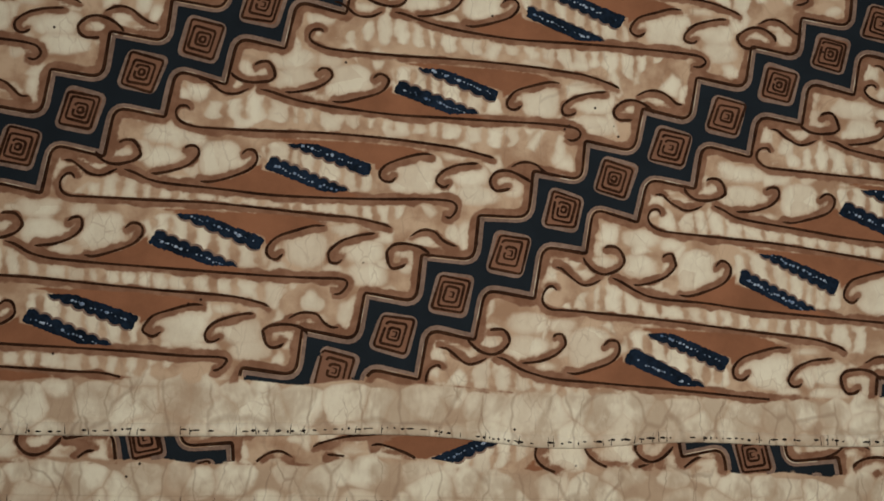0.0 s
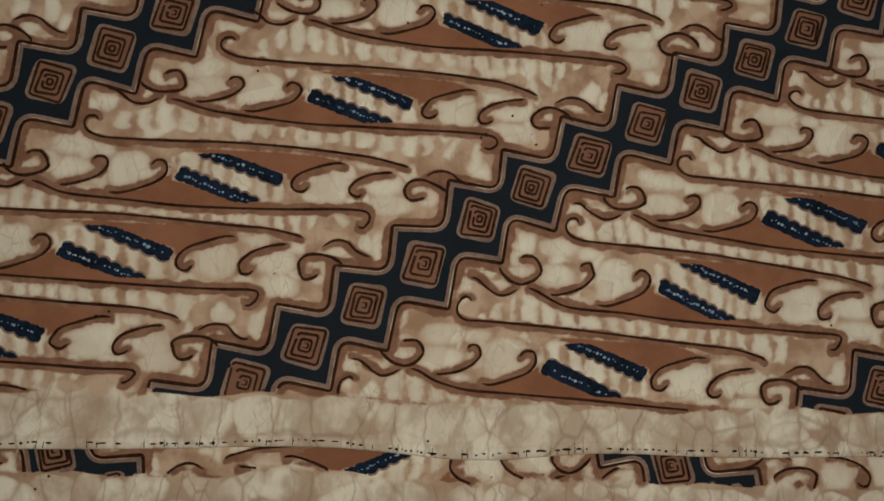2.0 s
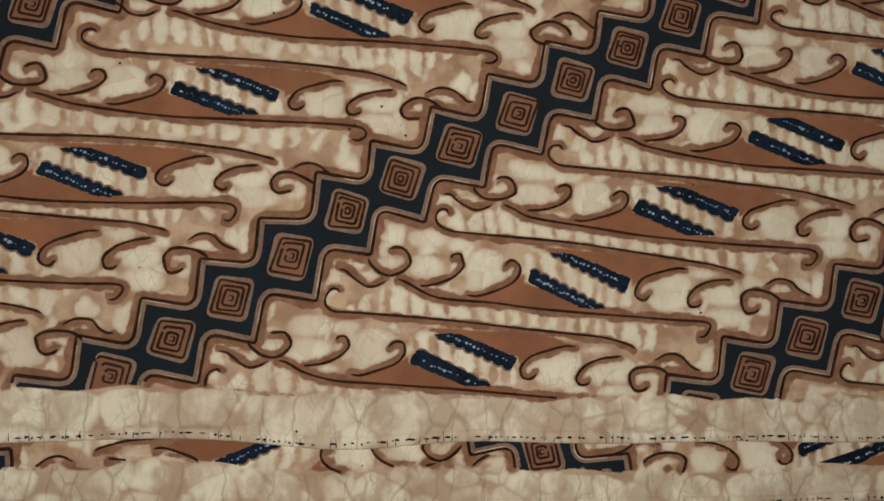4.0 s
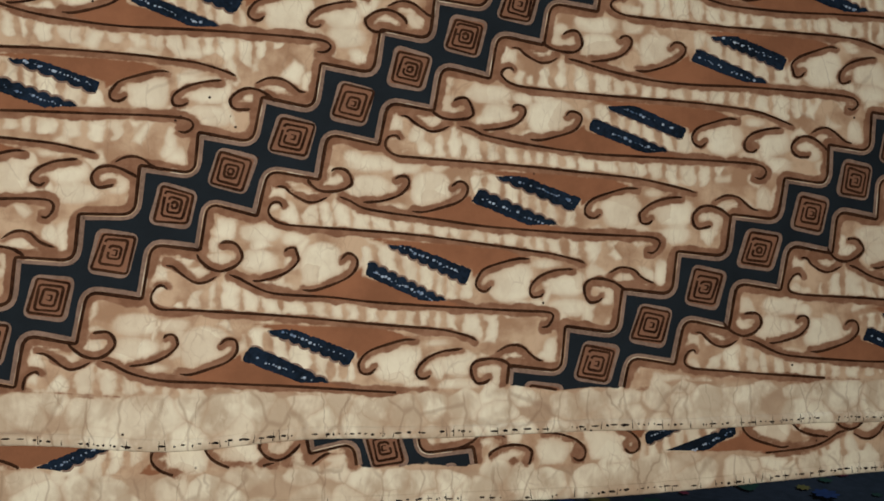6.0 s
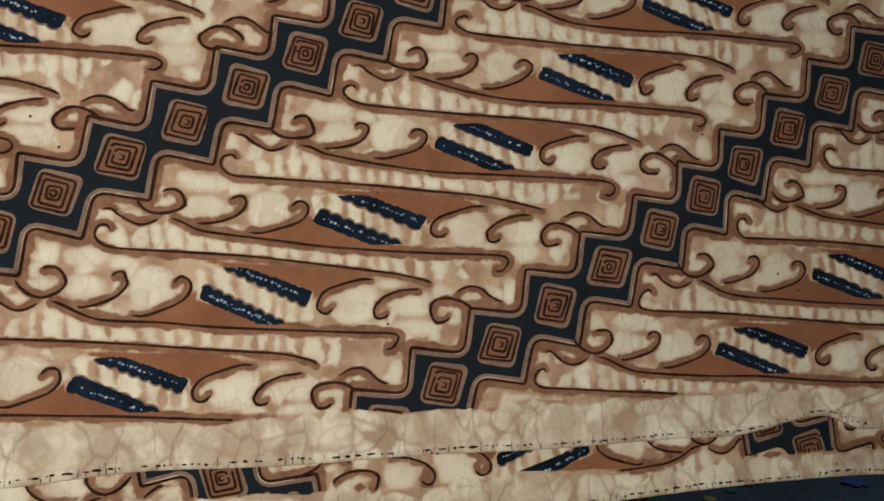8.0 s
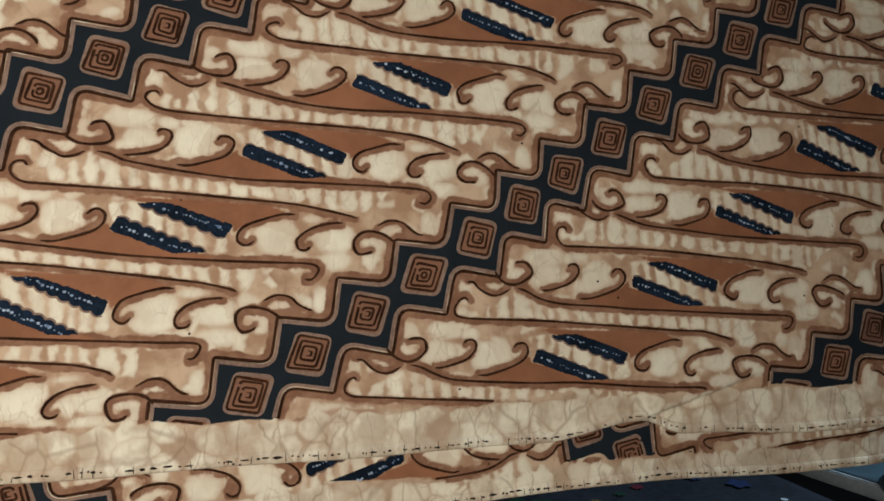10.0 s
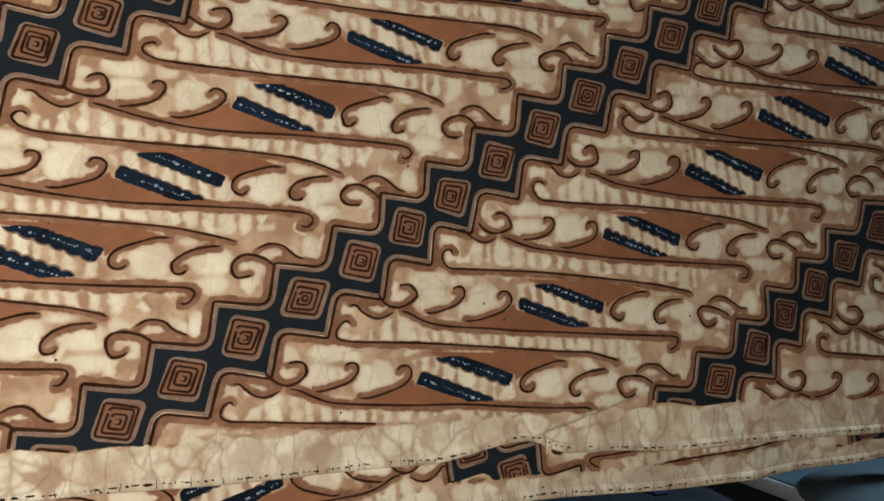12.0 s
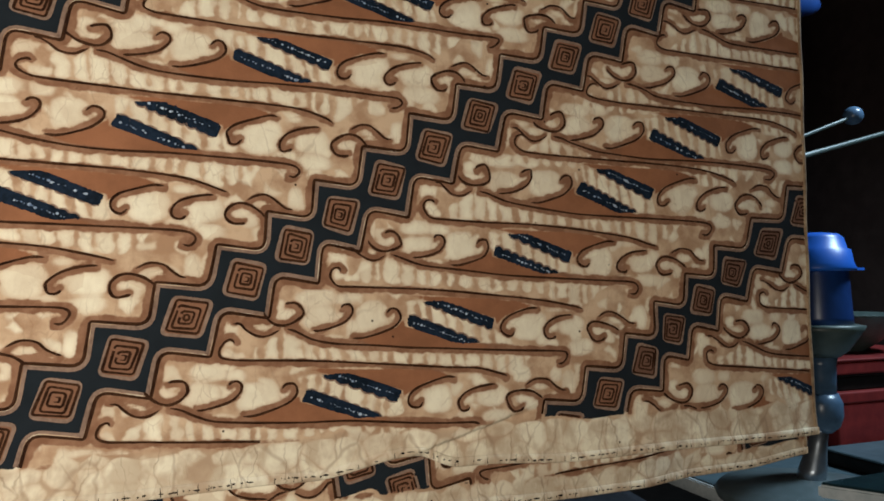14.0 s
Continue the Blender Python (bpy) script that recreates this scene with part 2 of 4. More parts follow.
PRINT_YELLOW = dyed("mustard_print", (0.07, 0.05, 0.01), (0.13, 0.095, 0.02), 120)
PRINT_BLUE = dyed("blue_print", (0.008, 0.018, 0.06), (0.012, 0.03, 0.1), 120)
WOOD = dyed("dark_wood", (0.035, 0.02, 0.012), (0.07, 0.04, 0.022), 40, 0.5)
WALL = dyed("dark_wall_paint", (0.11, 0.075, 0.068), (0.16, 0.11, 0.10), 12, 0.85)
FLOOR = dyed("dark_floor_tile", (0.03, 0.026, 0.024), (0.05, 0.043, 0.04), 15, 0.5)


# ---- helpers for meshes ----
def part(name, bm, mat, parent=None, label="", smooth=False):
    me = bpy.data.meshes.new(name)
    bm.to_mesh(me)
    bm.free()
    for one in mat if isinstance(mat, (list, tuple)) else (mat,):
        me.materials.append(one)
    if smooth:
        me.shade_smooth()
    ob = new(name, me)
    ob.parent = parent
    return tagged(ob, label)


def box(bm, x0, x1, y0, y1, z0, z1, bevel=0.0):
    made = bmesh.ops.create_cube(bm, size=1.0)
    bmesh.ops.scale(bm, vec=(x1 - x0, y1 - y0, z1 - z0), verts=made["verts"])
    bmesh.ops.translate(bm, vec=((x0 + x1) / 2, (y0 + y1) / 2, (z0 + z1) / 2), verts=made["verts"])
    if bevel:
        edges = list({e for v in made["verts"] for e in v.link_edges})
        bmesh.ops.bevel(bm, geom=edges, offset=bevel, segments=3, profile=0.5, affect="EDGES")


def lathe(bm, profile, x, y, steps=48):
    """Turns (radius, z) pairs about an upright axis through x, y."""
    rings = []
    for r, z in profile:
        rings.append([bm.verts.new((x + r * math.cos(2 * math.pi * i / steps), y + r * math.sin(2 * math.pi * i / steps), z)) for i in range(steps)])
    for a, b in zip(rings, rings[1:]):
        for i in range(steps):
            j = (i + 1) % steps
            bm.faces.new((a[i], a[j], b[j], b[i]))
    bm.faces.new(rings[-1])
    bm.faces.new(rings[0][::-1])


def rod(bm, a, b, r0, r1=None, steps=16):
    a, b = Vector(a), Vector(b)
    made = bmesh.ops.create_cone(bm, cap_ends=True, segments=steps, radius1=r0, radius2=r1 or r0, depth=(b - a).length)
    turn = (b - a).to_track_quat("Z", "Y").to_matrix().to_4x4()
    bmesh.ops.transform(bm, matrix=Matrix.Translation((a + b) / 2) @ turn, verts=made["verts"])


# ---- the batik's drawing: a lattice of slanted bands, with one scroll motif repeated between them ----
LEFT, RIGHT, TOP = -0.215, 0.833, 1.42
HEM = 0.878
BANDS = {
    "W": [(5, -0.498, 0.9877), (8, -0.419, 1.0457), (9, -0.392, 1.0625)],
    "Z": [(6, -0.1530, 1.0064), (7, -0.1262, 1.0252), (8, -0.0996, 1.0451), (9, -0.0725, 1.0630), (10, -0.045, 1.0824)],
    "A": [(0, -0.003, 0.9070), (1, 0.0246, 0.9250), (2, 0.0513, 0.9448), (3, 0.0795, 0.9657), (4, 0.106, 0.9886), (5, 0.1314, 1.0052), (7, 0.1896, 1.0402), (10, 0.2738, 1.0944)],
    "B": [(0, 0.313, 0.9110), (2, 0.3722, 0.9495), (4, 0.4324, 0.9890), (5, 0.459, 1.0072), (6, 0.4834, 1.0252), (8, 0.540, 1.0670), (12, 0.661, 1.1526)],
    "C": [(0, 0.6565, 0.9142), (1, 0.6866, 0.9340), (2, 0.7075, 0.9542), (4, 0.7585, 0.9916), (5, 0.7935, 1.0122), (6, 0.8305, 1.0366)],
    "D": [(0, 1.0, 0.9153), (2, 1.053, 0.9571), (6, 1.17, 1.0369)],
}
# between two bands: the rows of the scroll motif, in diamonds, and how far its middle leans across
FRONT_PANELS = [
    ("W", "Z", (0.15, 2.2, 4.25, 6.3, 8.35), 0.0),
    ("Z", "A", (-1.8, 0.21, 2.23, 4.10, 6.33, 8.60, 10.6, 12.6), 0.0),
    ("A", "B", (-2.85, -0.85, 1.15, 3.10, 5.18, 7.22, 9.3, 11.4, 13.4), 0.0),
    ("B", "C", (-2.77, -0.77, 1.25, 3.42, 5.43, 7.12, 8.88, 10.9, 12.9), -0.03),
    ("C", "D", (-1.8, 0.2, 2.2, 4.2, 6.2, 8.2), 0.0),
]
BACK_PANELS = [
    ("Z", "A", (-1.8, 0.21, 2.23), 0.0),
    ("A", "B", (-3.05, -1.05, 0.95), -0.03),
    ("B", "C", (-3.62, -1.62, 0.38), 0.0),
    ("C", "D", (-3.8, -1.8, 0.2), 0.0),
]
ACROSS = np.array((0.0155, -0.0269))


def band_at(name, k):
    knots = BANDS[name]
    k = np.asarray(k, float)
    i = np.clip(sum((k >= q[0]).astype(int) for q in knots[1:]), 0, len(knots) - 2)
    tab = np.array(knots)
    a, b = tab[i], tab[i + 1]
    w = ((k - a[..., 0]) / (b[..., 0] - a[..., 0]))[..., None]
    return a[..., 1:] + w * (b[..., 1:] - a[..., 1:])


def on_band(name, k, p, q):
    """A place near diamond k of a band: p along its flat edges, q down its steep ones."""
    return band_at(name, k + (p - q) / 2) + ((p + q) / 2) * ACROSS


def spline(points, n=10):
    """A Catmull-Rom curve through the points."""
    p = np.array(points, float)
    p = np.vstack((2 * p[0] - p[1], p, 2 * p[-1] - p[-2]))
    t = np.linspace(0, 1, n, endpoint=False)[:, None]
    out = []
    for a, b, c, d in zip(p, p[1:], p[2:], p[3:]):
        out.append(0.5 * (2 * b + (c - a) * t + (2 * a - 5 * b + 4 * c - d) * t**2 + (3 * b - a - 3 * c + d) * t**3))
    return np.vstack((*out, p[-2:-1]))


# the scroll motif, half of it: across the panel (0 to 1), along the band (in diamonds); the other half is turned by half a turn
SPIRAL = [(0.125, -0.44), (0.140, -0.52), (0.166, -0.61), (0.188, -0.63), (0.200, -0.59), (0.205, -0.51), (0.201, -0.38), (0.188, -0.26), (0.169, -0.14), (0.154, -0.09), (0.143, -0.13), (0.141, -0.19)]
CREASE = [(0.099, -0.74), (0.113, -0.74), (0.136, -0.82), (0.162, -0.92), (0.182, -0.95), (0.194, -0.90), (0.197, -0.76)]
STEM = [(0.211, -0.70), (0.234, -0.72), (0.270, -0.80), (0.309, -0.85), (0.353, -0.85), (0.414, -0.80), (0.484, -0.73), (0.561, -0.61), (0.659, -0.47), (0.740, -0.36), (0.790, -0.30), (0.812, -0.35), (0.823, -0.46), (0.824, -0.57), (0.815, -0.60)]
STEM_BACK = [(0.250, -0.86), (0.275, -0.92), (0.332, -0.97), (0.386, -0.94), (0.478, -0.85), (0.586, -0.73), (0.672, -0.62), (0.776, -0.49), (0.811, -0.47), (0.837, -0.54), (0.855, -0.67), (0.864, -0.81), (0.858, -0.87), (0.845, -0.82)]
HOOK_A = [(0.260, -0.69), (0.271, -0.66), (0.287, -0.56), (0.296, -0.40), (0.290, -0.20), (0.276, -0.05), (0.260, 0.03), (0.250, 0.01), (0.251, -0.07)]
HOOK_B = [(0.354, -0.71), (0.372, -0.68), (0.388, -0.53), (0.400, -0.34), (0.395, -0.15), (0.380, 0.01), (0.361, 0.11), (0.349, 0.10), (0.352, -0.02)]
FIELD = [(0.363, -0.74), (0.392, -0.55), (0.404, -0.32), (0.402, -0.11), (0.419, -0.27), (0.606, -0.44), (0.650, -0.48), (0.561, -0.61), (0.484, -0.73), (0.414, -0.80)]
BEADS = [(0.394, 0.41), (0.434, 0.51), (0.580, 0.25), (0.598, -0.01)]
# waxed lobes between the strokes: place, half width and half height in metres
LOBES = [
    (0.166, -0.46, 0.0080, 0.0040), (0.134, -0.22, 0.0044, 0.0036), (0.177, 0.12, 0.0108, 0.0048), (0.236, -0.36, 0.0100, 0.0064),
    (0.280, -0.28, 0.0036, 0.0032), (0.334, -0.19, 0.0110, 0.0092), (0.373, -0.07, 0.0028, 0.0026), (0.317, -0.73, 0.0060, 0.0020),
    (0.401, 0.22, 0.0066, 0.0042), (0.457, 0.13, 0.0058, 0.0042), (0.158, -0.76, 0.0062, 0.0027), (0.106, -0.92, 0.0052, 0.0080),
    (0.106, -0.60, 0.0050, 0.0025), (0.240, 0.20, 0.0060, 0.0036),
]
# the stepped edge of a band
STEPS = {1: ((-0.90, -0.67), (0.25, -0.73)), -1: ((-0.80, -0.78), (0.30, -0.78))}


def smoothstep(a, b, v):
    w = np.clip((np.asarray(v, float) - a) / (b - a), 0, 1)
    return w * w * (3 - 2 * w)


def hem_front(x):
    x = np.asarray(x, float)
    lift = 0.0095 * smoothstep(0.465, 0.525, x) * (1 - smoothstep(0.526, 0.556, x))
    dip = 0.0045 * np.exp(-(((x - 0.11) / 0.045) ** 2)) + 0.0012 * (1 - smoothstep(-0.12, -0.02, x)) + 0.0030 * smoothstep(0.56, 0.63, x)
    return HEM - 0.0006 + lift - dip + 0.0004 * np.sin(19 * x + 0.6) + 0.0004 * np.sin(47 * x)


def front(x, z):
    """How far the front sheet lies behind the plane y = 0."""
    x, z = np.asarray(x, float), np.asarray(z, float)
    y = 0.0011 * np.sin(7.3 * x + 6 * z + 0.4) + 0.0008 * np.sin(17 * x - 9 * z + 1.2) + 0.0004 * np.sin(37 * x + 15 * z)
    low = np.exp(-np.maximum(z - HEM, 0) / 0.03)
    y = y + low * (0.0022 * np.sin(13 * x + 0.8) + 0.0012 * np.sin(41 * x + 2.0))
    # a pleat over the hem
    a = ((x - 0.529) * 0.96 + (z - (HEM + 0.0095)) * 0.28)
    b = (-(x - 0.529) * 0.28 + (z - (HEM + 0.0095)) * 0.96)
    along = smoothstep(-0.012, 0.01, a) * (1 - smoothstep(0.045, 0.095, a))
    y = y - along * np.where(b > 0, 0.0042 * np.exp(-b / 0.02), 0) + along * 0.0015 * np.exp(-np.abs(b + 0.002) / 0.004)
    # upright press creases
    for c, h in ((0.385, 0.0007), (0.092, -0.0005), (0.672, 0.0009)):
        y = y + h * np.exp(-np.abs(x - c - 0.01 * (z - 1)) / 0.006)
    return y + 0.25 * np.maximum(0, x - 0.72) ** 2


def hem_back(x):
    x = np.asarray(x, float)
    return 0.8420 + 0.0004 * np.sin(23 * x + 1) + 0.0090 * smoothstep(0.30, 0.50, x) - 0.0052 * smoothstep(0.52, 0.65, x) + 0.0070 * smoothstep(0.79, 0.87, x)


def back(x, z):
    x, z = np.asarray(x, float), np.asarray(z, float)
    y = 0.0062 + 0.0008 * np.sin(9 * x + 1) + 0.0004 * np.sin(31 * x + 10 * z)
    return y + 0.013 * smoothstep(0.5, 0.72, x) + 0.010 * smoothstep(0.69, 0.75, x) + 0.01 * smoothstep(0.9, 1.3, z)


class Sheet:
    """One hanging layer of the cloth: its surface, and what is drawn on it."""

    def __init__(self, surface, hem, mirror, drop, top, cut, right):
        self.surface, self.hem, self.mirror, self.drop, self.top, self.cut, self.right = surface, hem, mirror, drop, top, cut, right
        self.step = 0.001
        self.x0, self.z0 = LEFT - 0.01, 0.82
        self.shape = (int((RIGHT - LEFT + 0.04) / self.step) + 2, int((top - self.z0 + 0.01) / self.step) + 2)
        self.fields = {k: np.full(self.shape, 0.012) for k in ("line_d", "navy_d", "brown_d", "stem_d", "dark_d", "lobe_d", "tile_d")}

    def place(self, xz):
        xz = np.array(xz, float)
        if self.mirror:
            away = xz[..., 0] - 0.313
            xz[..., 0] = 0.206 - away * np.where(away > 0, 0.86, 1.0)
        xz[..., 1] += self.drop
        return xz

    def cut_at(self, x):
        x = np.asarray(x, float)
        return self.cut + (0.0016 * np.sin(37 * x + 1) if self.mirror else 0.0) + 0.0011 * np.sin(55 * x) + 0.0008 * np.sin(143 * x + 1) + 0.0014 * np.sin(11 * x + 2)

    def window(self, lo, hi, pad=0.011):
        i0, j0 = (int((lo[n] - pad - o) / self.step) for n, o in ((0, self.x0), (1, self.z0)))
        i1, j1 = (int((hi[n] + pad - o) / self.step) + 2 for n, o in ((0, self.x0), (1, self.z0)))
        i0, j0, i1, j1 = max(i0, 0), max(j0, 0), min(i1, self.shape[0]), min(j1, self.shape[1])
        if i0 >= i1 or j0 >= j1:
            return None
        gx = self.x0 + self.step * np.arange(i0, i1)[:, None]
        gz = self.z0 + self.step * np.arange(j0, j1)[None, :]
        return (slice(i0, i1), slice(j0, j1)), gx, gz

    def near_line(self, xz, key="line_d"):
        for a, b in zip(xz, xz[1:]):
            w = self.window(np.minimum(a, b), np.maximum(a, b))
            if not w:
                continue
            where, gx, gz = w
            d = b - a
            t = np.clip(((gx - a[0]) * d[0] + (gz - a[1]) * d[1]) / max(d @ d, 1e-12), 0, 1)
            dist = np.hypot(gx - a[0] - t * d[0], gz - a[1] - t * d[1])
            self.fields[key][where] = np.minimum(self.fields[key][where], dist)

    def fill(self, xz, key):
        w = self.window(xz.min(0), xz.max(0))
        if not w:
            return
        where, gx, gz = w
        best = np.full(np.broadcast(gx, gz).shape, 1.0)
        inside = np.zeros(best.shape, bool)
        for a, b in zip(xz, np.roll(xz, -1, axis=0)):
            d = b - a
            t = np.clip(((gx - a[0]) * d[0] + (gz - a[1]) * d[1]) / max(d @ d, 1e-12), 0, 1)
            best = np.minimum(best, np.hypot(gx - a[0] - t * d[0], gz - a[1] - t * d[1]))
            if abs(d[1]) > 1e-12:
                inside ^= ((a[1] > gz) != (b[1] > gz)) & (gx < a[0] + d[0] * (gz - a[1]) / d[1])
        self.fields[key][where] = np.minimum(self.fields[key][where], np.where(inside, -best, best))

    def lobe(self, at, wide, tall):
        w = self.window(at - (wide, tall), at + (wide, tall))
        if w:
            where, gx, gz = w
            near = ((np.abs(gx - at[0]) / wide) ** 2.5 + (np.abs(gz - at[1]) / tall) ** 2.5) ** 0.4
            self.fields["lobe_d"][where] = np.minimum(self.fields["lobe_d"][where], (near - 1) * min(wide, tall))

    def sample(self, grid, x, z):
        u = np.clip((x - self.x0) / self.step, 0, self.shape[0] - 1.001)
        v = np.clip((z - self.z0) / self.step, 0, self.shape[1] - 1.001)
        i, j = u.astype(int), v.astype(int)
        fu, fv = u - i, v - j
        return (grid[i, j] * (1 - fu) + grid[i + 1, j] * fu) * (1 - fv) + (grid[i, j + 1] * (1 - fu) + grid[i + 1, j + 1] * fu) * fv

    def seen(self, xz):
        return (xz[:, 0] > LEFT + 0.001) & (xz[:, 0] < self.right - 0.0015) & (xz[:, 1] > self.cut_at(xz[:, 0])) & (xz[:, 1] < self.top - 0.001)

    def point(self, x, z, lift):
        return float(x), float(self.surface(x, z)) - lift, float(z)

    def ribbon(self, bm, xz, width, lift, closed=False, index=0, taper=True):
        """A flat inked stroke that follows the cloth."""
        xz = np.asarray(xz, float)
        keep = self.seen(xz)
        if not closed and keep.any():
            runs = np.split(np.arange(len(xz)), np.flatnonzero(np.diff(keep)) + 1)
            best = max((r for r in runs if keep[r[0]]), key=len)
            keep[:] = False
            keep[best] = True
        tang = np.gradient(xz, axis=0)
        if closed:
            tang = (np.roll(xz, -1, axis=0) - np.roll(xz, 1, axis=0)) / 2
        tang /= np.maximum(np.linalg.norm(tang, axis=1), 1e-9)[:, None]
        side = np.stack((-tang[:, 1], tang[:, 0]), 1)
        n = len(xz)
        wide = width * (1 + 0.14 * np.sin(np.arange(n) * 0.23 + xz[0, 0] * 900) + np.random.uniform(-0.07, 0.07, n))
        if taper and not closed:
            ends = np.minimum(np.arange(n), np.arange(n)[::-1])
            wide *= 0.35 + 0.65 * np.clip(ends / 5, 0, 1)
        rims = []
        for s in (1, -1):
            q = xz + s * side * wide[:, None] / 2
            rims.append(np.stack((q[:, 0], self.surface(q[:, 0], q[:, 1]) - lift, q[:, 1]), 1).tolist())
        last, first = None, None
        for i in range(n):
            if not keep[i]:
                last = None
                continue
            pair = [bm.verts.new(rim[i]) for rim in rims]
            if i == 0:
                first = pair
            if last:
                bm.faces.new((last[0], pair[0], pair[1], last[1])).material_index = index
            last = pair
        if closed and first and last and keep.all():
            bm.faces.new((last[0], first[0], first[1], last[1])).material_index = index


def rounded(points, radius, closed=False, gap=0.0022):
    """A polyline with rounded corners, sampled finely."""
    p = [np.array(q, float) for q in points]
    out = []
    n = len(p)
    for i in range(n):
        if not closed and i in (0, n - 1):
            out.append(p[i])
            continue
        a, b, c = p[i - 1], p[i], p[(i + 1) % n]
        r = radius[i % len(radius)] if isinstance(radius, (list, tuple)) else radius
        da, dc = np.linalg.norm(a - b), np.linalg.norm(c - b)
        s, e = b + (a - b) * min(r / da, 0.45), b + (c - b) * min(r / dc, 0.45)
        for t in np.linspace(0, 1, 6):
            out.append((1 - t) ** 2 * s + 2 * t * (1 - t) * b + t * t * e)
    if closed:
        out.append(out[0])
    fine = [out[0]]
    for a, b in zip(out, out[1:]):
        m = max(1, int(np.linalg.norm(b - a) / gap))
        fine += [a + (b - a) * (k + 1) / m for k in range(m)]
    return np.array(fine[:-1] if closed else fine)


def shifted(xz, d):
    tang = np.gradient(xz, axis=0)
    tang /= np.maximum(np.linalg.norm(tang, axis=1), 1e-9)[:, None]
    return xz + d * np.stack((-tang[:, 1], tang[:, 0]), 1)


def scalloped(a, b, depth, lobes):
    """The wavy side of a bead strip, from a to b."""
    t = np.linspace(0, 1, lobes * 6 + 1)[:, None]
    d = (b - a) / np.linalg.norm(b - a)
    return a + (b - a) * t + np.array((-d[1], d[0])) * depth * np.abs(np.sin(np.pi * lobes * t))


def draw_bands(sheet, cloth, ks):
    for name in BANDS:
        for side in (1, -1):
            chain = []
            for k in ks:
                pair = [sheet.place(on_band(name, k, side * p, side * q)) for p, q in STEPS[side]]
                chain += pair[::side]
            chain = [c + np.random.uniform(-0.0007, 0.0007, 2) for c in chain]
            line = rounded(chain, [0.0016, 0.0062][::side])
            turn = 1 if (side > 0) != sheet.mirror else -1
            inner = shifted(line, -0.0020 * turn)
            if not (sheet.seen(line)).any():
                continue
            sheet.near_line(shifted(line, 0.0018 * turn)[::2])
            for stroke, width, lift, mat in ((line, 0.0016, 0.00030, LINE), (inner, 0.0018, 0.00022, OUTLINE)):
                bm = bmesh.new()
                sheet.ribbon(bm, stroke, width, lift)
                part("band_outline", bm, mat, cloth)
            if side > 0:
                upper = inner
            else:
                sheet.fill(np.vstack((upper[::2], inner[::-2])), "navy_d")
        for k in ks:
            c = sheet.place(band_at(name, k))
            if not (LEFT + 0.002 < c[0] < RIGHT - 0.002 and sheet.cut - 0.012 < c[1] < sheet.top):
                continue
            bm = bmesh.new()
            quad = lambda h: [sheet.place(on_band(name, k, p * h * random.uniform(0.90, 1.08), q * h * random.uniform(0.90, 1.08))) for p, q in ((-1, -1), (1, -1), (1, 1), (-1, 1))]
            outer = rounded(quad(0.405), 0.0032, True, 0.0016)
            sheet.ribbon(bm, outer, 0.0017, 0.00026, True)
            if not len(bm.faces):
                bm.free()
                continue
            diamond = part("diamond_motif", bm, OUTLINE, cloth)
            tile = outer[::2]
            keep = sheet.fields["navy_d"]
            inset = np.full(sheet.shape, 0.012)
            sheet.fields["navy_d"] = inset
            sheet.fill(tile, "navy_d")
            sheet.fields["navy_d"] = np.maximum(keep, -inset)
            sheet.fill(tile, "brown_d")
            sheet.fill(tile, "tile_d")
            # past its first diamond, band C's tiles get a darker brown
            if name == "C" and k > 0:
                sheet.fill(tile, "dark_d")
            rings = random.choice(((0.345, 0.235, 0.125), (0.345, 0.24, 0.14, 0.06), (0.35, 0.25, 0.15)))
            for h in rings:
                ring = rounded(quad(h), 0.0016, True, 0.0012)
                gap = random.randint(0, 5)
                bm = bmesh.new()
                sheet.ribbon(bm, ring, 0.00128, 0.00034, gap > 2 or h > 0.3, 0, False)
                part("ring", bm, LINE, diamond) if len(bm.faces) else bm.free()
            bm = bmesh.new()
            sheet.ribbon(bm, rounded(quad(0.05), 0.0006, False, 0.0006), 0.0011, 0.00036)
            part("ring", bm, LINE, diamond) if len(bm.faces) else bm.free()


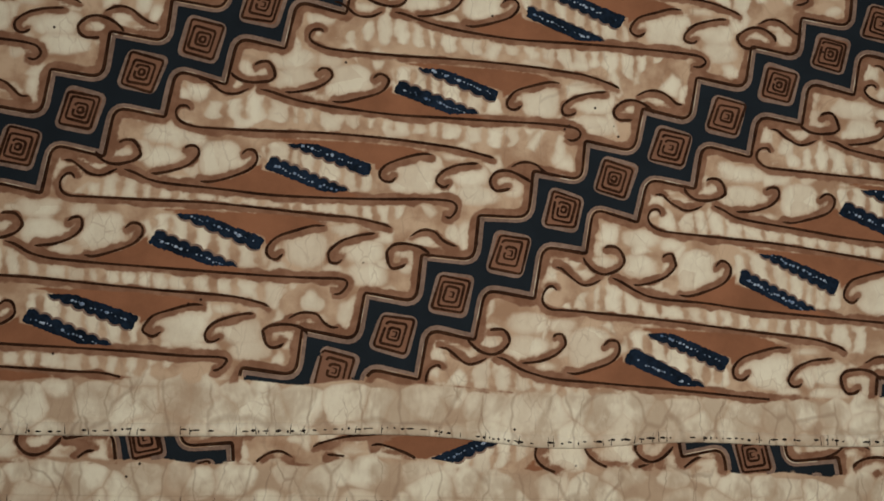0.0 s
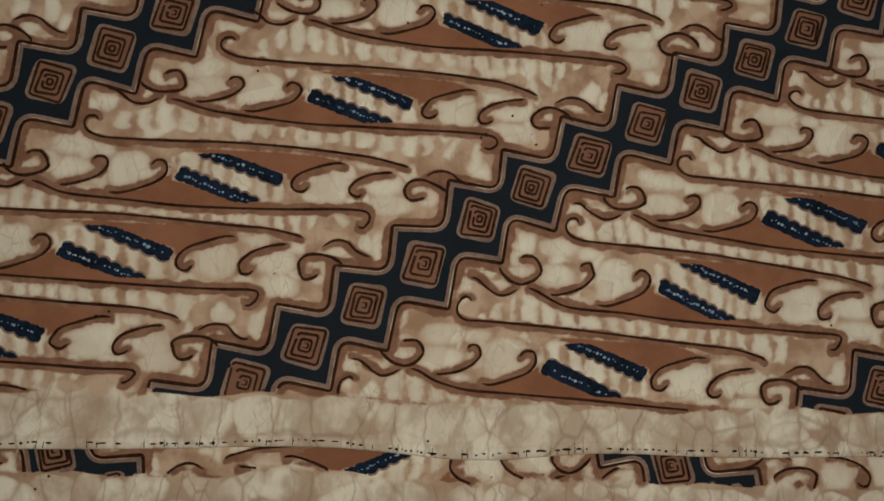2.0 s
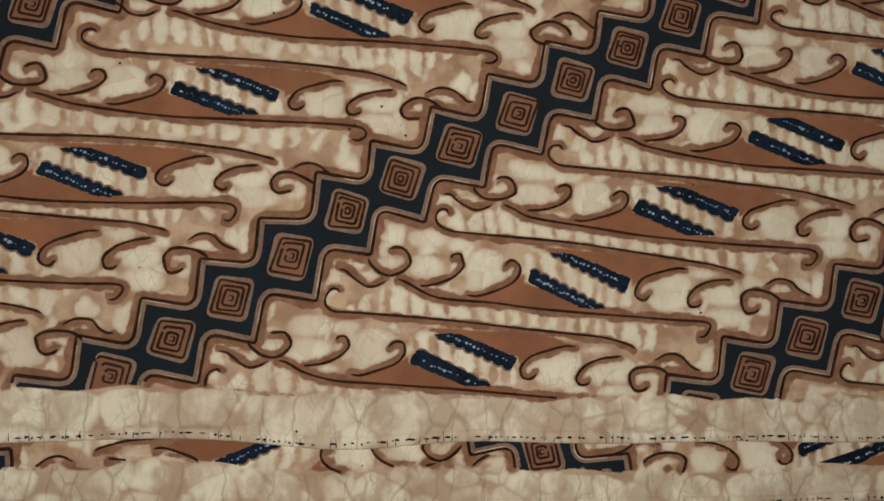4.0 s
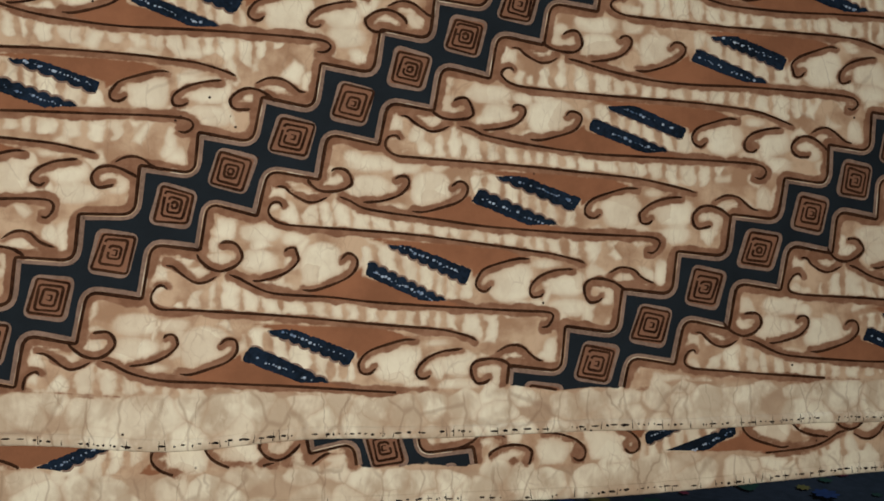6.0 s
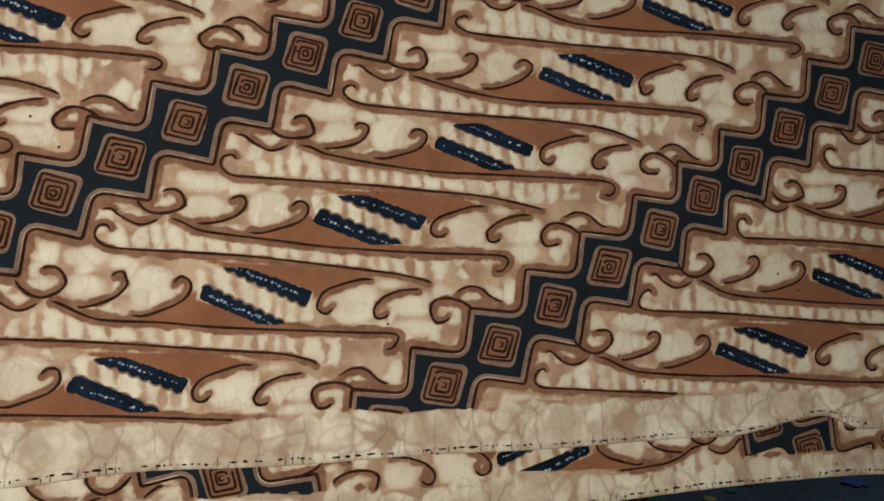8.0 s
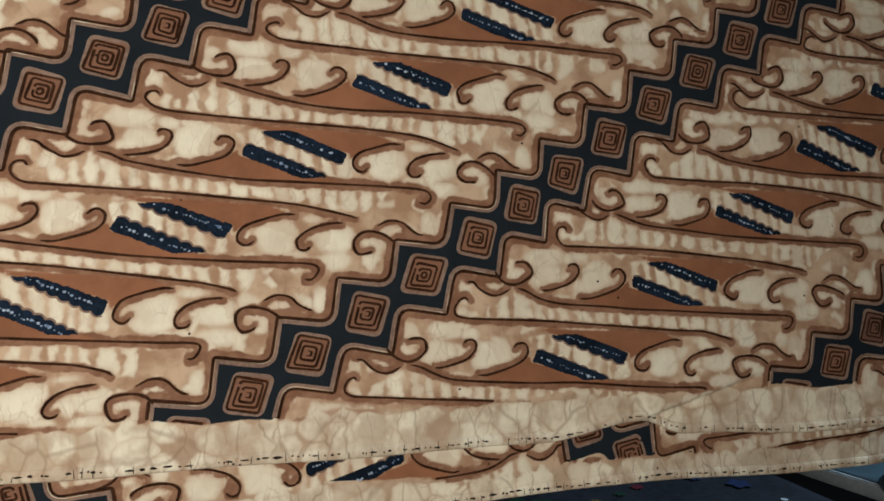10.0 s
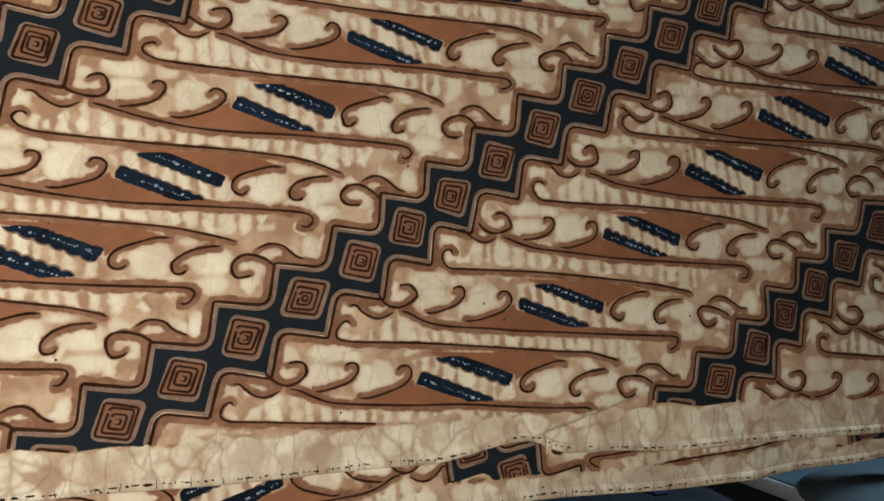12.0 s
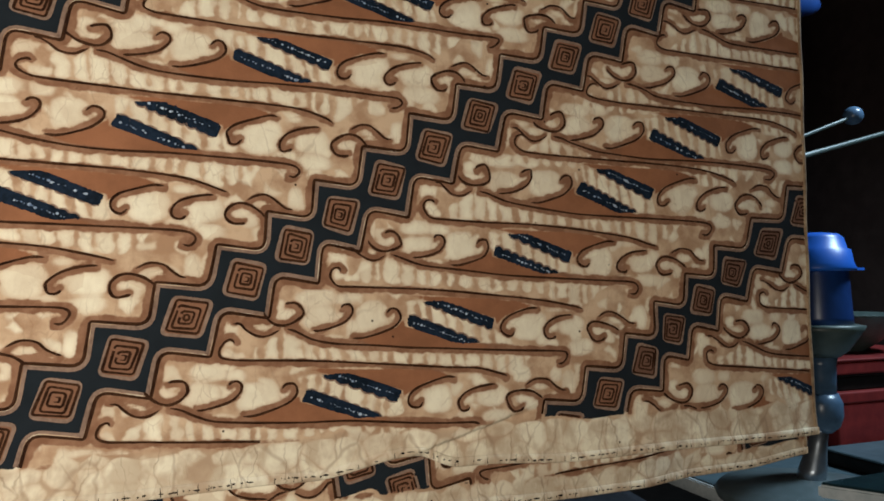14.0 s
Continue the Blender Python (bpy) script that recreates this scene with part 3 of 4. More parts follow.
def draw_panel(sheet, cloth, left, right, rows, lean):
    for r, kr in enumerate(rows):

        def lay(points, turned):
            p = np.array(points, float)
            if turned:
                p = np.stack((1 - p[:, 0], -p[:, 1]), 1)
            u = p[:, :1] + lean * 4 * p[:, :1] * (1 - p[:, :1])
            return sheet.place((1 - u) * band_at(left, kr + 2.5 + p[:, 1]) + u * band_at(right, kr + p[:, 1]))

        middle = lay([(0.5, 0.0)], False)[0]
        if not (sheet.cut - 0.06 < middle[1] < sheet.top + 0.06 and LEFT - 0.2 < middle[0] < RIGHT + 0.2):
            continue
        for turned in (False, True):
            for curve, width in ((SPIRAL, 0.00145), (CREASE, 0.00125), (STEM_BACK if turned else STEM, 0.00125), (HOOK_A, 0.0013), (HOOK_B, 0.0013)):
                shake = np.random.normal(0, 1, (len(curve), 2)) * ((0.0003, 0.003) if curve is SPIRAL else (0.0006, 0.007)) + np.random.normal(0, 1, 2) * (0.0015, 0.012)
                xz = spline(lay(np.array(curve) + shake, turned), 10)
                if len(xz) > 100:
                    xz = xz + (0.0006 * np.sin(np.arange(len(xz)) * 0.11 + r))[:, None] * (0, 1)
                flip = -1 if sheet.mirror else 1
                sheet.near_line(shifted(xz, flip * 0.0012)[::2])
                if curve is STEM:
                    sheet.near_line(shifted(xz, flip * -0.0010)[::2])
                bm = bmesh.new()
                sheet.ribbon(bm, xz, width, 0.0003)
                if len(bm.faces):
                    part("scroll_line", bm, LINE, cloth)
                else:
                    bm.free()
            sheet.fill(lay(FIELD, turned), "brown_d")
            for u, v, wide, tall in LOBES + ([] if turned else [(0.5, 0.0, 0.0062, 0.0042)]):
                at = lay([(u + random.gauss(0, 0.004), v + random.gauss(0, 0.03))], turned)[0]
                sheet.lobe(at, wide * random.uniform(0.9, 1.22), tall * random.uniform(0.95, 1.25))
            if not turned:
                low = [(1 - u, -v - 2) for u, v in STEM_BACK[:9]]
                sheet.fill(lay(STEM[:10] + low, False), "stem_d")
                sheet.fill(lay([(0.36, 0.25), (0.40, 0.40), (0.60, 0.02), (0.64, -0.25), (0.60, -0.40), (0.40, -0.02)], False), "stem_d")
            corners = lay(np.array(BEADS) + np.random.normal(0, 1, (4, 2)) * (0.0015, 0.012), turned)
            wave = scalloped(corners[3], corners[0], (0.0013 if not sheet.mirror else -0.0013), random.randint(6, 8))
            frayed = rounded(corners, 0.0018, False, 0.0009)
            frayed = frayed + np.random.normal(0, 0.00022, frayed.shape)
            edge = np.vstack((frayed, wave[1:-1]))
            inside = sheet.seen(edge)
            if inside.mean() > 0.55:
                edge[:, 1] = np.maximum(edge[:, 1], sheet.cut_at(edge[:, 0]) + 0.0002)
                edge[:, 0] = np.minimum(edge[:, 0], RIGHT - 0.0016)
                bm = bmesh.new()
                face = bm.faces.new([bm.verts.new(sheet.point(*q, 0.00045)) for q in edge])
                made = bmesh.ops.triangulate(bm, faces=[face])
                strip = part("bead_strip", bm, INDIGO, cloth)
                bm = bmesh.new()
                a = corners[0] * 0.62 + corners[1] * 0.38
                b = corners[2] * 0.5 + corners[3] * 0.5
                count = random.randint(17, 22)
                for i in range(count):
                    q = a + (b - a) * (0.06 + 0.88 * i / count) + np.random.normal(0, 0.0003, 2)
                    if random.random() < 0.2 or not sheet.seen(q[None])[0]:
                        continue
                    rad = random.choice((0.00026, 0.00032, 0.0004, 0.0005, 0.0007)) * (1.3 if random.random() < 0.15 else 1.0)
                    x, y, z = sheet.point(*q, 0.0006)
                    ring = [bm.verts.new((x + rad * 1.2 * math.cos(g * math.pi / 4), y, z + rad * math.sin(g * math.pi / 4))) for g in range(8)]
                    top = bm.verts.new((x, y - rad * 0.6, z))
                    for g in range(8):
                        bm.faces.new((ring[g], ring[(g + 1) % 8], top))
                rim = bmesh.new()
                sheet.ribbon(rim, shifted(wave, 0.0004 * flip), 0.0011, 0.0004)
                part("strip_edge", rim, OUTLINE, strip) if len(rim.faces) else rim.free()
                tagged(part("dotting", bm, DOT, strip, "tiny pale blue dots in a row"), kind="stuff")


def weave(sheet, cloth, name, fine_top, step):
    """The sheet itself: fine where it is drawn on, wide above."""
    xs = np.linspace(LEFT, sheet.right, int((RIGHT - LEFT) / step) + 1)
    rows = int((fine_top - HEM) / step)
    t = np.concatenate((np.linspace(0, 1, rows), 1 + np.linspace(0, 1, 40)[1:]))
    hem = sheet.hem(xs)[:, None]
    z = np.where(t[None, :] <= 1, hem + (fine_top - hem) * np.minimum(t, 1)[None, :], fine_top + (TOP - fine_top) * (t[None, :] - 1))
    x = np.broadcast_to(xs[:, None], z.shape)
    y = sheet.surface(x, z)
    n, m = z.shape
    verts = np.stack((x, y, z), -1).reshape(-1, 3)
    idx = np.arange(n * m).reshape(n, m)
    faces = np.stack((idx[:-1, :-1], idx[1:, :-1], idx[1:, 1:], idx[:-1, 1:]), -1).reshape(-1, 4)
    me = bpy.data.meshes.new(name)
    me.from_pydata(verts.tolist(), [], faces.tolist())
    me.materials.append(BATIK)
    me.shade_smooth()
    cut = sheet.cut_at(x) - z
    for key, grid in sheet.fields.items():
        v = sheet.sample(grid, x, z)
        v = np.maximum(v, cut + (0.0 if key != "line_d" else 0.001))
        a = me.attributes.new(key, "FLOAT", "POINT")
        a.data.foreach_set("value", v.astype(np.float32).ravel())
    a = me.attributes.new("border", "FLOAT", "POINT")
    a.data.foreach_set("value", smoothstep(-0.001, 0.004, cut).astype(np.float32).ravel())
    ob = new(name, me)
    ob.parent = cloth
    return ob


def finish_hem(sheet, cloth, thick, seed):
    """The rolled hem, its stitches, and the turned side edge."""
    rng = random.Random(seed)
    bm = bmesh.new()
    xs = np.linspace(LEFT, sheet.right + 0.0008, 500)
    section = [(-0.0004, 0.0052), (-0.0011, 0.0046), (-0.0013, 0.0025), (-0.0012, 0.0004), (-0.0006, -0.0005), (0.0004, -0.0006), (0.001, 0.0002), (0.0011, 0.003), (0.0006, 0.005)]
    rings = []
    for x in xs:
        h = float(sheet.hem(x)) + rng.uniform(-0.0001, 0.0001)
        rings.append([bm.verts.new((x, float(sheet.surface(x, h + max(dz, 0))) + dy * thick, h + dz)) for dy, dz in section])
    for a, b in zip(rings, rings[1:]):
        for i in range(len(section) - 1):
            bm.faces.new((a[i], b[i], b[i + 1], a[i + 1]))
    bm.faces.new(rings[-1])
    bm.faces.new(rings[0][::-1])
    ob = part("hem", bm, BATIK, cloth, "narrow rolled cream hem", smooth=True)
    for key, value in (("line_d", 0.012), ("navy_d", 0.012), ("brown_d", 0.012), ("stem_d", 0.012), ("dark_d", 0.012), ("lobe_d", 0.012), ("tile_d", 0.012), ("border", 1.0)):
        a = ob.data.attributes.new(key, "FLOAT", "POINT")
        a.data.foreach_set("value", np.full(len(ob.data.vertices), value, np.float32))
    bm = bmesh.new()
    x = LEFT + 0.004
    while x < sheet.right - 0.004:
        if rng.random() < 0.14:
            x += rng.uniform(0.004, 0.013)
        long = rng.choice((0.0007, 0.0012, 0.002, 0.003, 0.0042)) * rng.uniform(0.8, 1.2)
        tall = rng.uniform(0.0003, 0.00075)
        h = float(sheet.hem(x)) + 0.0022 + rng.uniform(-0.0004, 0.0004) + 0.0005 * math.sin(60 * x)
        pts = []
        for i in range(7):
            g = 2 * math.pi * i / 7
            px, pz = x + long / 2 * math.cos(g) * rng.uniform(0.8, 1.2), h + tall * math.sin(g) * rng.uniform(0.6, 1.3)
            pts.append((px, pz))
        ring = [bm.verts.new((px, float(sheet.surface(px, pz)) - 0.00145 * thick, pz)) for px, pz in pts]
        cap = bm.verts.new((x, float(sheet.surface(x, h)) - 0.0018 * thick, h))
        for i in range(7):
            bm.faces.new((ring[i], ring[(i + 1) % 7], cap))
        x += long + rng.uniform(0.0003, 0.0030)
    x = LEFT + 0.006
    while x < sheet.right - 0.006:
        h, long, lean = float(sheet.hem(x)) + 0.0004, rng.uniform(0.0022, 0.0050), rng.uniform(-0.0006, 0.0006)
        rows = []
        for i in range(5):
            z, half = h + long * i / 4, 0.00022 * (1.15 - i / 5)
            px = x + lean * i / 4 + rng.uniform(-0.00008, 0.00008)
            rows.append([bm.verts.new((px + side, float(sheet.surface(px, z)) - 0.00142 * thick, z)) for side in (-half, half)])
        for a, b in zip(rows, rows[1:]):
            bm.faces.new((a[0], a[1], b[1], b[0]))
        x += rng.choice((0.004, 0.009, 0.014, 0.02)) * rng.uniform(0.7, 1.4)
    tagged(part("hem_stitching", bm, THREAD, cloth, "uneven black hand stitches"), kind="stuff")
    bm = bmesh.new()
    for zs in np.linspace(float(sheet.hem(sheet.right)) + 0.0045, TOP - 0.002, 160),:
        prev = None
        for z in zs:
            y = float(sheet.surface(sheet.right, z))
            dx = 0.0004 * math.sin(90 * z)
            now = [bm.verts.new((sheet.right + px + dx, y + py, z)) for px, py in ((-0.0022, -0.0003), (-0.0018, -0.0009), (0.0004, -0.0008), (0.0008, 0.0), (0.0004, 0.0008), (-0.0018, 0.0007))]
            if prev:
                for i in range(5):
                    bm.faces.new((prev[i], now[i], now[i + 1], prev[i + 1]))
            prev = now
    part("side_edge", bm, HEM_DARK, cloth, "turned selvedge of the cloth", smooth=True)


HEM_DARK = dyed("brown_selvedge", (0.20, 0.12, 0.07), (0.40, 0.28, 0.17), 220)

# ---- the cloth, hung double over a rod ----
cloth = tagged(new("batik_cloth"), "cream, brown and indigo batik cotton cloth hung double over a rod", "cloth")
cloth.empty_display_size = 0.05
front_sheet = Sheet(front, hem_front, False, 0.0, 1.25, 0.9005, RIGHT)
draw_bands(front_sheet, cloth, range(-4, 18))
for panel in FRONT_PANELS:
    draw_panel(front_sheet, cloth, *panel)
tagged(weave(front_sheet, cloth, "front_sheet", 1.25, 0.0014), "batik cotton, front layer with a cracked cream border")
finish_hem(front_sheet, cloth, 1.0, 3)

back_sheet = Sheet(back, hem_back, True, -0.041, 0.93, 0.8622, RIGHT + 0.020)
draw_bands(back_sheet, cloth, range(-4, 3))
for panel in BACK_PANELS:
    draw_panel(back_sheet, cloth, *panel)
tagged(weave(back_sheet, cloth, "back_sheet", 0.93, 0.0018), "wrong side of the rear layer, motifs mirrored")
finish_hem(back_sheet, cloth, 1.0, 8)

# the top turn over the rod
bm = bmesh.new()
xs = np.linspace(LEFT, RIGHT, 120)
prev = None
for x in xs:
    y0, y1 = float(front(x, TOP)), float(back(x, TOP))
    now = [bm.verts.new((x, (y0 + y1) / 2 - (y1 - y0) / 2 * math.cos(g), TOP + (y1 - y0) / 2 * math.sin(g))) for g in np.linspace(0, math.pi, 13)]
    if prev:
        for i in range(12):
            bm.faces.new((prev[i], now[i], now[i + 1], prev[i + 1]))
    prev = now
part("top_turn", bm, HEMMED, cloth, smooth=True)

rail = tagged(new("hanging_rail"), "slim dark wooden rod hung from the ceiling by two cords", "rail")
rail.location = (0.31, 0.0, 0.0)
bm = bmesh.new()
rod(bm, (LEFT - 0.31 - 0.08, 0.016, TOP + 0.003), (RIGHT - 0.31 + 0.05, 0.016, TOP + 0.003), 0.0075)
part("rod", bm, WOOD, rail)
for x in (LEFT - 0.06, RIGHT + 0.035):
    bm = bmesh.new()
    rod(bm, (x - 0.31, 0.016, TOP + 0.008), (x - 0.31, 0.016, 2.6), 0.0015, steps=8)
    part("cord", bm, WOOD, rail)

# ---- the room ----
def slab(name, x0, x1, y0, y1, z0, z1, mat, label):
    bm = bmesh.new()
    box(bm, x0, x1, y0, y1, z0, z1)
    return tagged(part(name, bm, mat, None, label), kind="structure", category=name.split("_")[0])


slab("floor", -2.2, 3.6, -2.2, 3.2, -0.1, 0.0, FLOOR, "dark tiled floor of a dim room")
slab("ceiling", -2.2, 3.6, -2.2, 3.2, 2.6, 2.7, WALL, "dark ceiling of a dim room")
slab("wall_north", -2.2, 3.6, 3.2, 3.3, -0.1, 2.7, WALL, "dark painted wall behind the cloth")
slab("wall_south", -2.2, 3.6, -2.3, -2.2, -0.1, 2.7, WALL, "dark painted wall facing the cloth")
slab("wall_west", -2.3, -2.2, -2.3, 3.3, -0.1, 2.7, WALL, "dark painted side wall")
slab("wall_east", 3.6, 3.7, -2.3, 3.3, -0.1, 2.7, WALL, "dark painted side wall by the table")


# ---- behind the cloth ----
def polygon_slab(bm, outline, z0, z1, bevel=0.0):
    low = [bm.verts.new((x, y, z0)) for x, y in outline]
    face = bm.faces.new(low)
    made = bmesh.ops.extrude_face_region(bm, geom=[face])
    bmesh.ops.translate(bm, vec=(0, 0, z1 - z0), verts=[g for g in made["geom"] if isinstance(g, bmesh.types.BMVert)])
    bmesh.ops.recalc_face_normals(bm, faces=bm.faces[:])
    if bevel:
        bmesh.ops.bevel(bm, geom=bm.edges[:], offset=bevel, segments=2, affect="EDGES")


def table(name, outline, z, thick, top_mat, edge_mat, legs, label):
    thing = tagged(new(name), label, "table")
    thing.location = (outline[0][0], outline[0][1], 0)
    ox, oy = outline[0]
    local = [(x - ox, y - oy) for x, y in outline]
    bm = bmesh.new()
    polygon_slab(bm, local, z - thick, z - 0.002, 0.002)
    part("edge_board", bm, edge_mat, thing)
    cx, cy = sum(p[0] for p in local) / len(local), sum(p[1] for p in local) / len(local)
    bm = bmesh.new()
    polygon_slab(bm, [(cx + (x - cx) * 0.985, cy + (y - cy) * 0.985) for x, y in local], z - 0.003, z, 0.0008)
    part("tabletop", bm, top_mat, thing)
    for x, y in legs:
        bm = bmesh.new()
        box(bm, x - ox - 0.014, x - ox + 0.014, y - oy - 0.014, y - oy + 0.014, 0.0, z - thick, 0.003)
        part("leg", bm, edge_mat, thing)
    return thing


table("side_table", [(1.075, 0.18), (1.80, 0.18), (1.80, 0.85), (1.075, 0.85)], 0.707, 0.022, TABLE_TOP, PALE_EDGE,
      [(1.10, 0.205), (1.77, 0.205), (1.10, 0.82), (1.77, 0.82)], "blue-grey laminate table with pale edges, behind the cloth")
table("small_table", [(0.948, 0.108), (1.28, 0.125), (1.28, -0.20), (1.12, -0.16)], 0.80, 0.014, GLASS_TOP, PALE_EDGE,
      [(1.06, 0.05), (1.22, 0.08), (1.24, -0.14)], "small dark glass table with a pale rim")

# the fan-like stand on the table
stand = tagged(new("pedestal_fan"), "desk fan body with blue plastic cap on a steel post", "fan")
stand.location = (1.170, 0.30, 0.707)
for name, profile, mat, label in (
    ("base", [(0.113, 0.0), (0.115, 0.006), (0.11, 0.012), (0.07, 0.02), (0.03, 0.026), (0.018, 0.028)], DARK_BASE, "round grey-teal base"),
    ("knob", [(0.012, 0.084), (0.021, 0.092), (0.0255, 0.106), (0.025, 0.122), (0.02, 0.134)], STEEL_BLUE, "blue-grey height knob"),
    ("neck", [(0.018, 0.132), (0.0185, 0.152), (0.019, 0.17), (0.021, 0.182)], STEEL_BLUE, "blue-grey neck"),
    ("collar", [(0.024, 0.181), (0.034, 0.189), (0.051, 0.214), (0.054, 0.221), (0.042, 0.223)], GLASSY, "grey-green flared collar"),
    ("housing", [(0.041, 0.222), (0.040, 0.232), (0.037, 0.288), (0.036, 0.293)], BLUE_DEEP, "deep blue housing"),
    ("cap", [(0.045, 0.291), (0.046, 0.295), (0.043, 0.301), (0.04, 0.318), (0.036, 0.32), (0.032, 0.334), (0.026, 0.339), (0.012, 0.341)], BLUE_CAP, "bright blue cap"),
):
    bm = bmesh.new()
    lathe(bm, profile, -0.022 if name == "base" else 0, 0)
    ob = part(name, bm, mat, stand, label, smooth=True)
    if name == "cap":
        bm = bmesh.new()
        polygon_slab(bm, [(0.03, -0.02), (0.06, -0.012), (0.085, 0.0), (0.06, 0.012), (0.03, 0.02)], 0.292, 0.2955)
        part("peak", bm, BLUE_CAP, ob)


bm = bmesh.new()
lathe(bm, [(0.017, 0.026), (0.0165, 0.040), (0.0135, 0.056), (0.011, 0.072), (0.0105, 0.098)], 0, 0)
for v in bm.verts:
    v.co.x -= 0.022 * (0.098 - v.co.z) / 0.072
part("post", bm, CHROME, stand, "leaning steel post", smooth=True)


def carton(name, x0, x1, y0, y1, z0, z1, mat, lid_mat, label):
    thing = tagged(new(name), label, "box")
    thing.location = (x0, y0, z0)
    bm = bmesh.new()
    box(bm, 0, x1 - x0, 0, y1 - y0, 0, (z1 - z0) * 0.82, 0.003)
    part("body", bm, mat, thing)
    bm = bmesh.new()
    box(bm, -0.002, x1 - x0 + 0.002, -0.002, y1 - y0 + 0.002, (z1 - z0) * 0.82, z1 - z0, 0.003)
    part("lid", bm, lid_mat, thing)
    return thing


carton("storage_box", 1.36, 1.66, 0.44, 0.66, 0.707, 0.809, RED_BOX, RED_BOX, "dull red box, lowest of a stack on the table")
carton("storage_box", 1.37, 1.65, 0.45, 0.65, 0.809, 0.836, RED_DARK, RED_DARK, "flat black box between two red ones")
carton("storage_box", 1.345, 1.65, 0.44, 0.66, 0.836, 0.861, RED_BOX, RED_BOX, "flat red box on top of a stack")
carton("flat_case", 1.315, 1.62, 0.335, 0.43, 0.707, 0.731, RED_DARK, TABLE_TOP, "flat blue-grey case on the table")

bm = bmesh.new()
lathe(bm, [(0.035, 0.0), (0.04, 0.004), (0.075, 0.03), (0.1, 0.062), (0.103, 0.066), (0.098, 0.066), (0.07, 0.03), (0.03, 0.008)], 0, 0)
bowl = part("bowl", bm, GLASSY, None, smooth=True)
bowl.location = (1.50, 0.55, 0.861)
tagged(bowl, "grey-green bowl on the stacked red boxes", "bowl")

holder = tagged(new("metal_stand"), "thin metal stand with a slanting arm and blue tip", "stand")
holder.location = (1.27, 0.56, 0.707)
bm = bmesh.new()
rod(bm, (0, 0, 0), (0, 0, 0.54), 0.006)
part("pole", bm, CHROME, holder)
bm = bmesh.new()
lathe(bm, [(0.05, 0.0), (0.05, 0.006), (0.02, 0.012)], 0, 0, 32)
part("foot", bm, DARK_BASE, holder)
bm = bmesh.new()
rod(bm, (0, 0, 0.478), (0.245, -0.03, 0.571), 0.0035)
arm = part("arm", bm, GLASSY, holder)
bm = bmesh.new()
bmesh.ops.create_icosphere(bm, subdivisions=3, radius=0.017)
bmesh.ops.translate(bm, vec=(0.255, -0.03, 0.576), verts=bm.verts[:])
part("tip", bm, STEEL_BLUE, arm, "shiny blue knob", smooth=True)
bm = bmesh.new()
rod(bm, (0, 0, 0.458), (0.42, -0.03, 0.573), 0.006, 0.004)
part("brace", bm, GLASSY, holder, "grey-green slanting bar")
bm = bmesh.new()
bmesh.ops.create_uvsphere(bm, u_segments=24, v_segments=12, radius=0.05)
bmesh.ops.scale(bm, vec=(2.6, 0.5, 0.7), verts=bm.verts[:])
bmesh.ops.translate(bm, vec=(0.09, 0, 0.785), verts=bm.verts[:])
rod(bm, (0, 0, 0.53), (0.04, 0, 0.765), 0.006)
part("head", bm, BLUE_DEEP, holder, "dark blue head", smooth=True)

# a bench with a dark printed cloth, seen below the hem
bench = tagged(new("bench"), "low dark wooden bench under a printed cloth", "bench")
bench.location = (0.15, 0.14, 0)
bm = bmesh.new()
box(bm, 0, 0.76, 0, 0.55, 0.69, 0.715, 0.004)
part("seat", bm, WOOD, bench)
for x in (0.04, 0.72):
    for y in (0.04, 0.51):
        bm = bmesh.new()
        box(bm, x - 0.02, x + 0.02, y - 0.02, y + 0.02, 0, 0.69, 0.003)
        part("leg", bm, WOOD, bench)

pile = tagged(new("printed_cloth"), "dark printed cotton with red, green and mustard motifs on a bench", "cloth")
pile.location = (0.16, 0.15, 0.715)


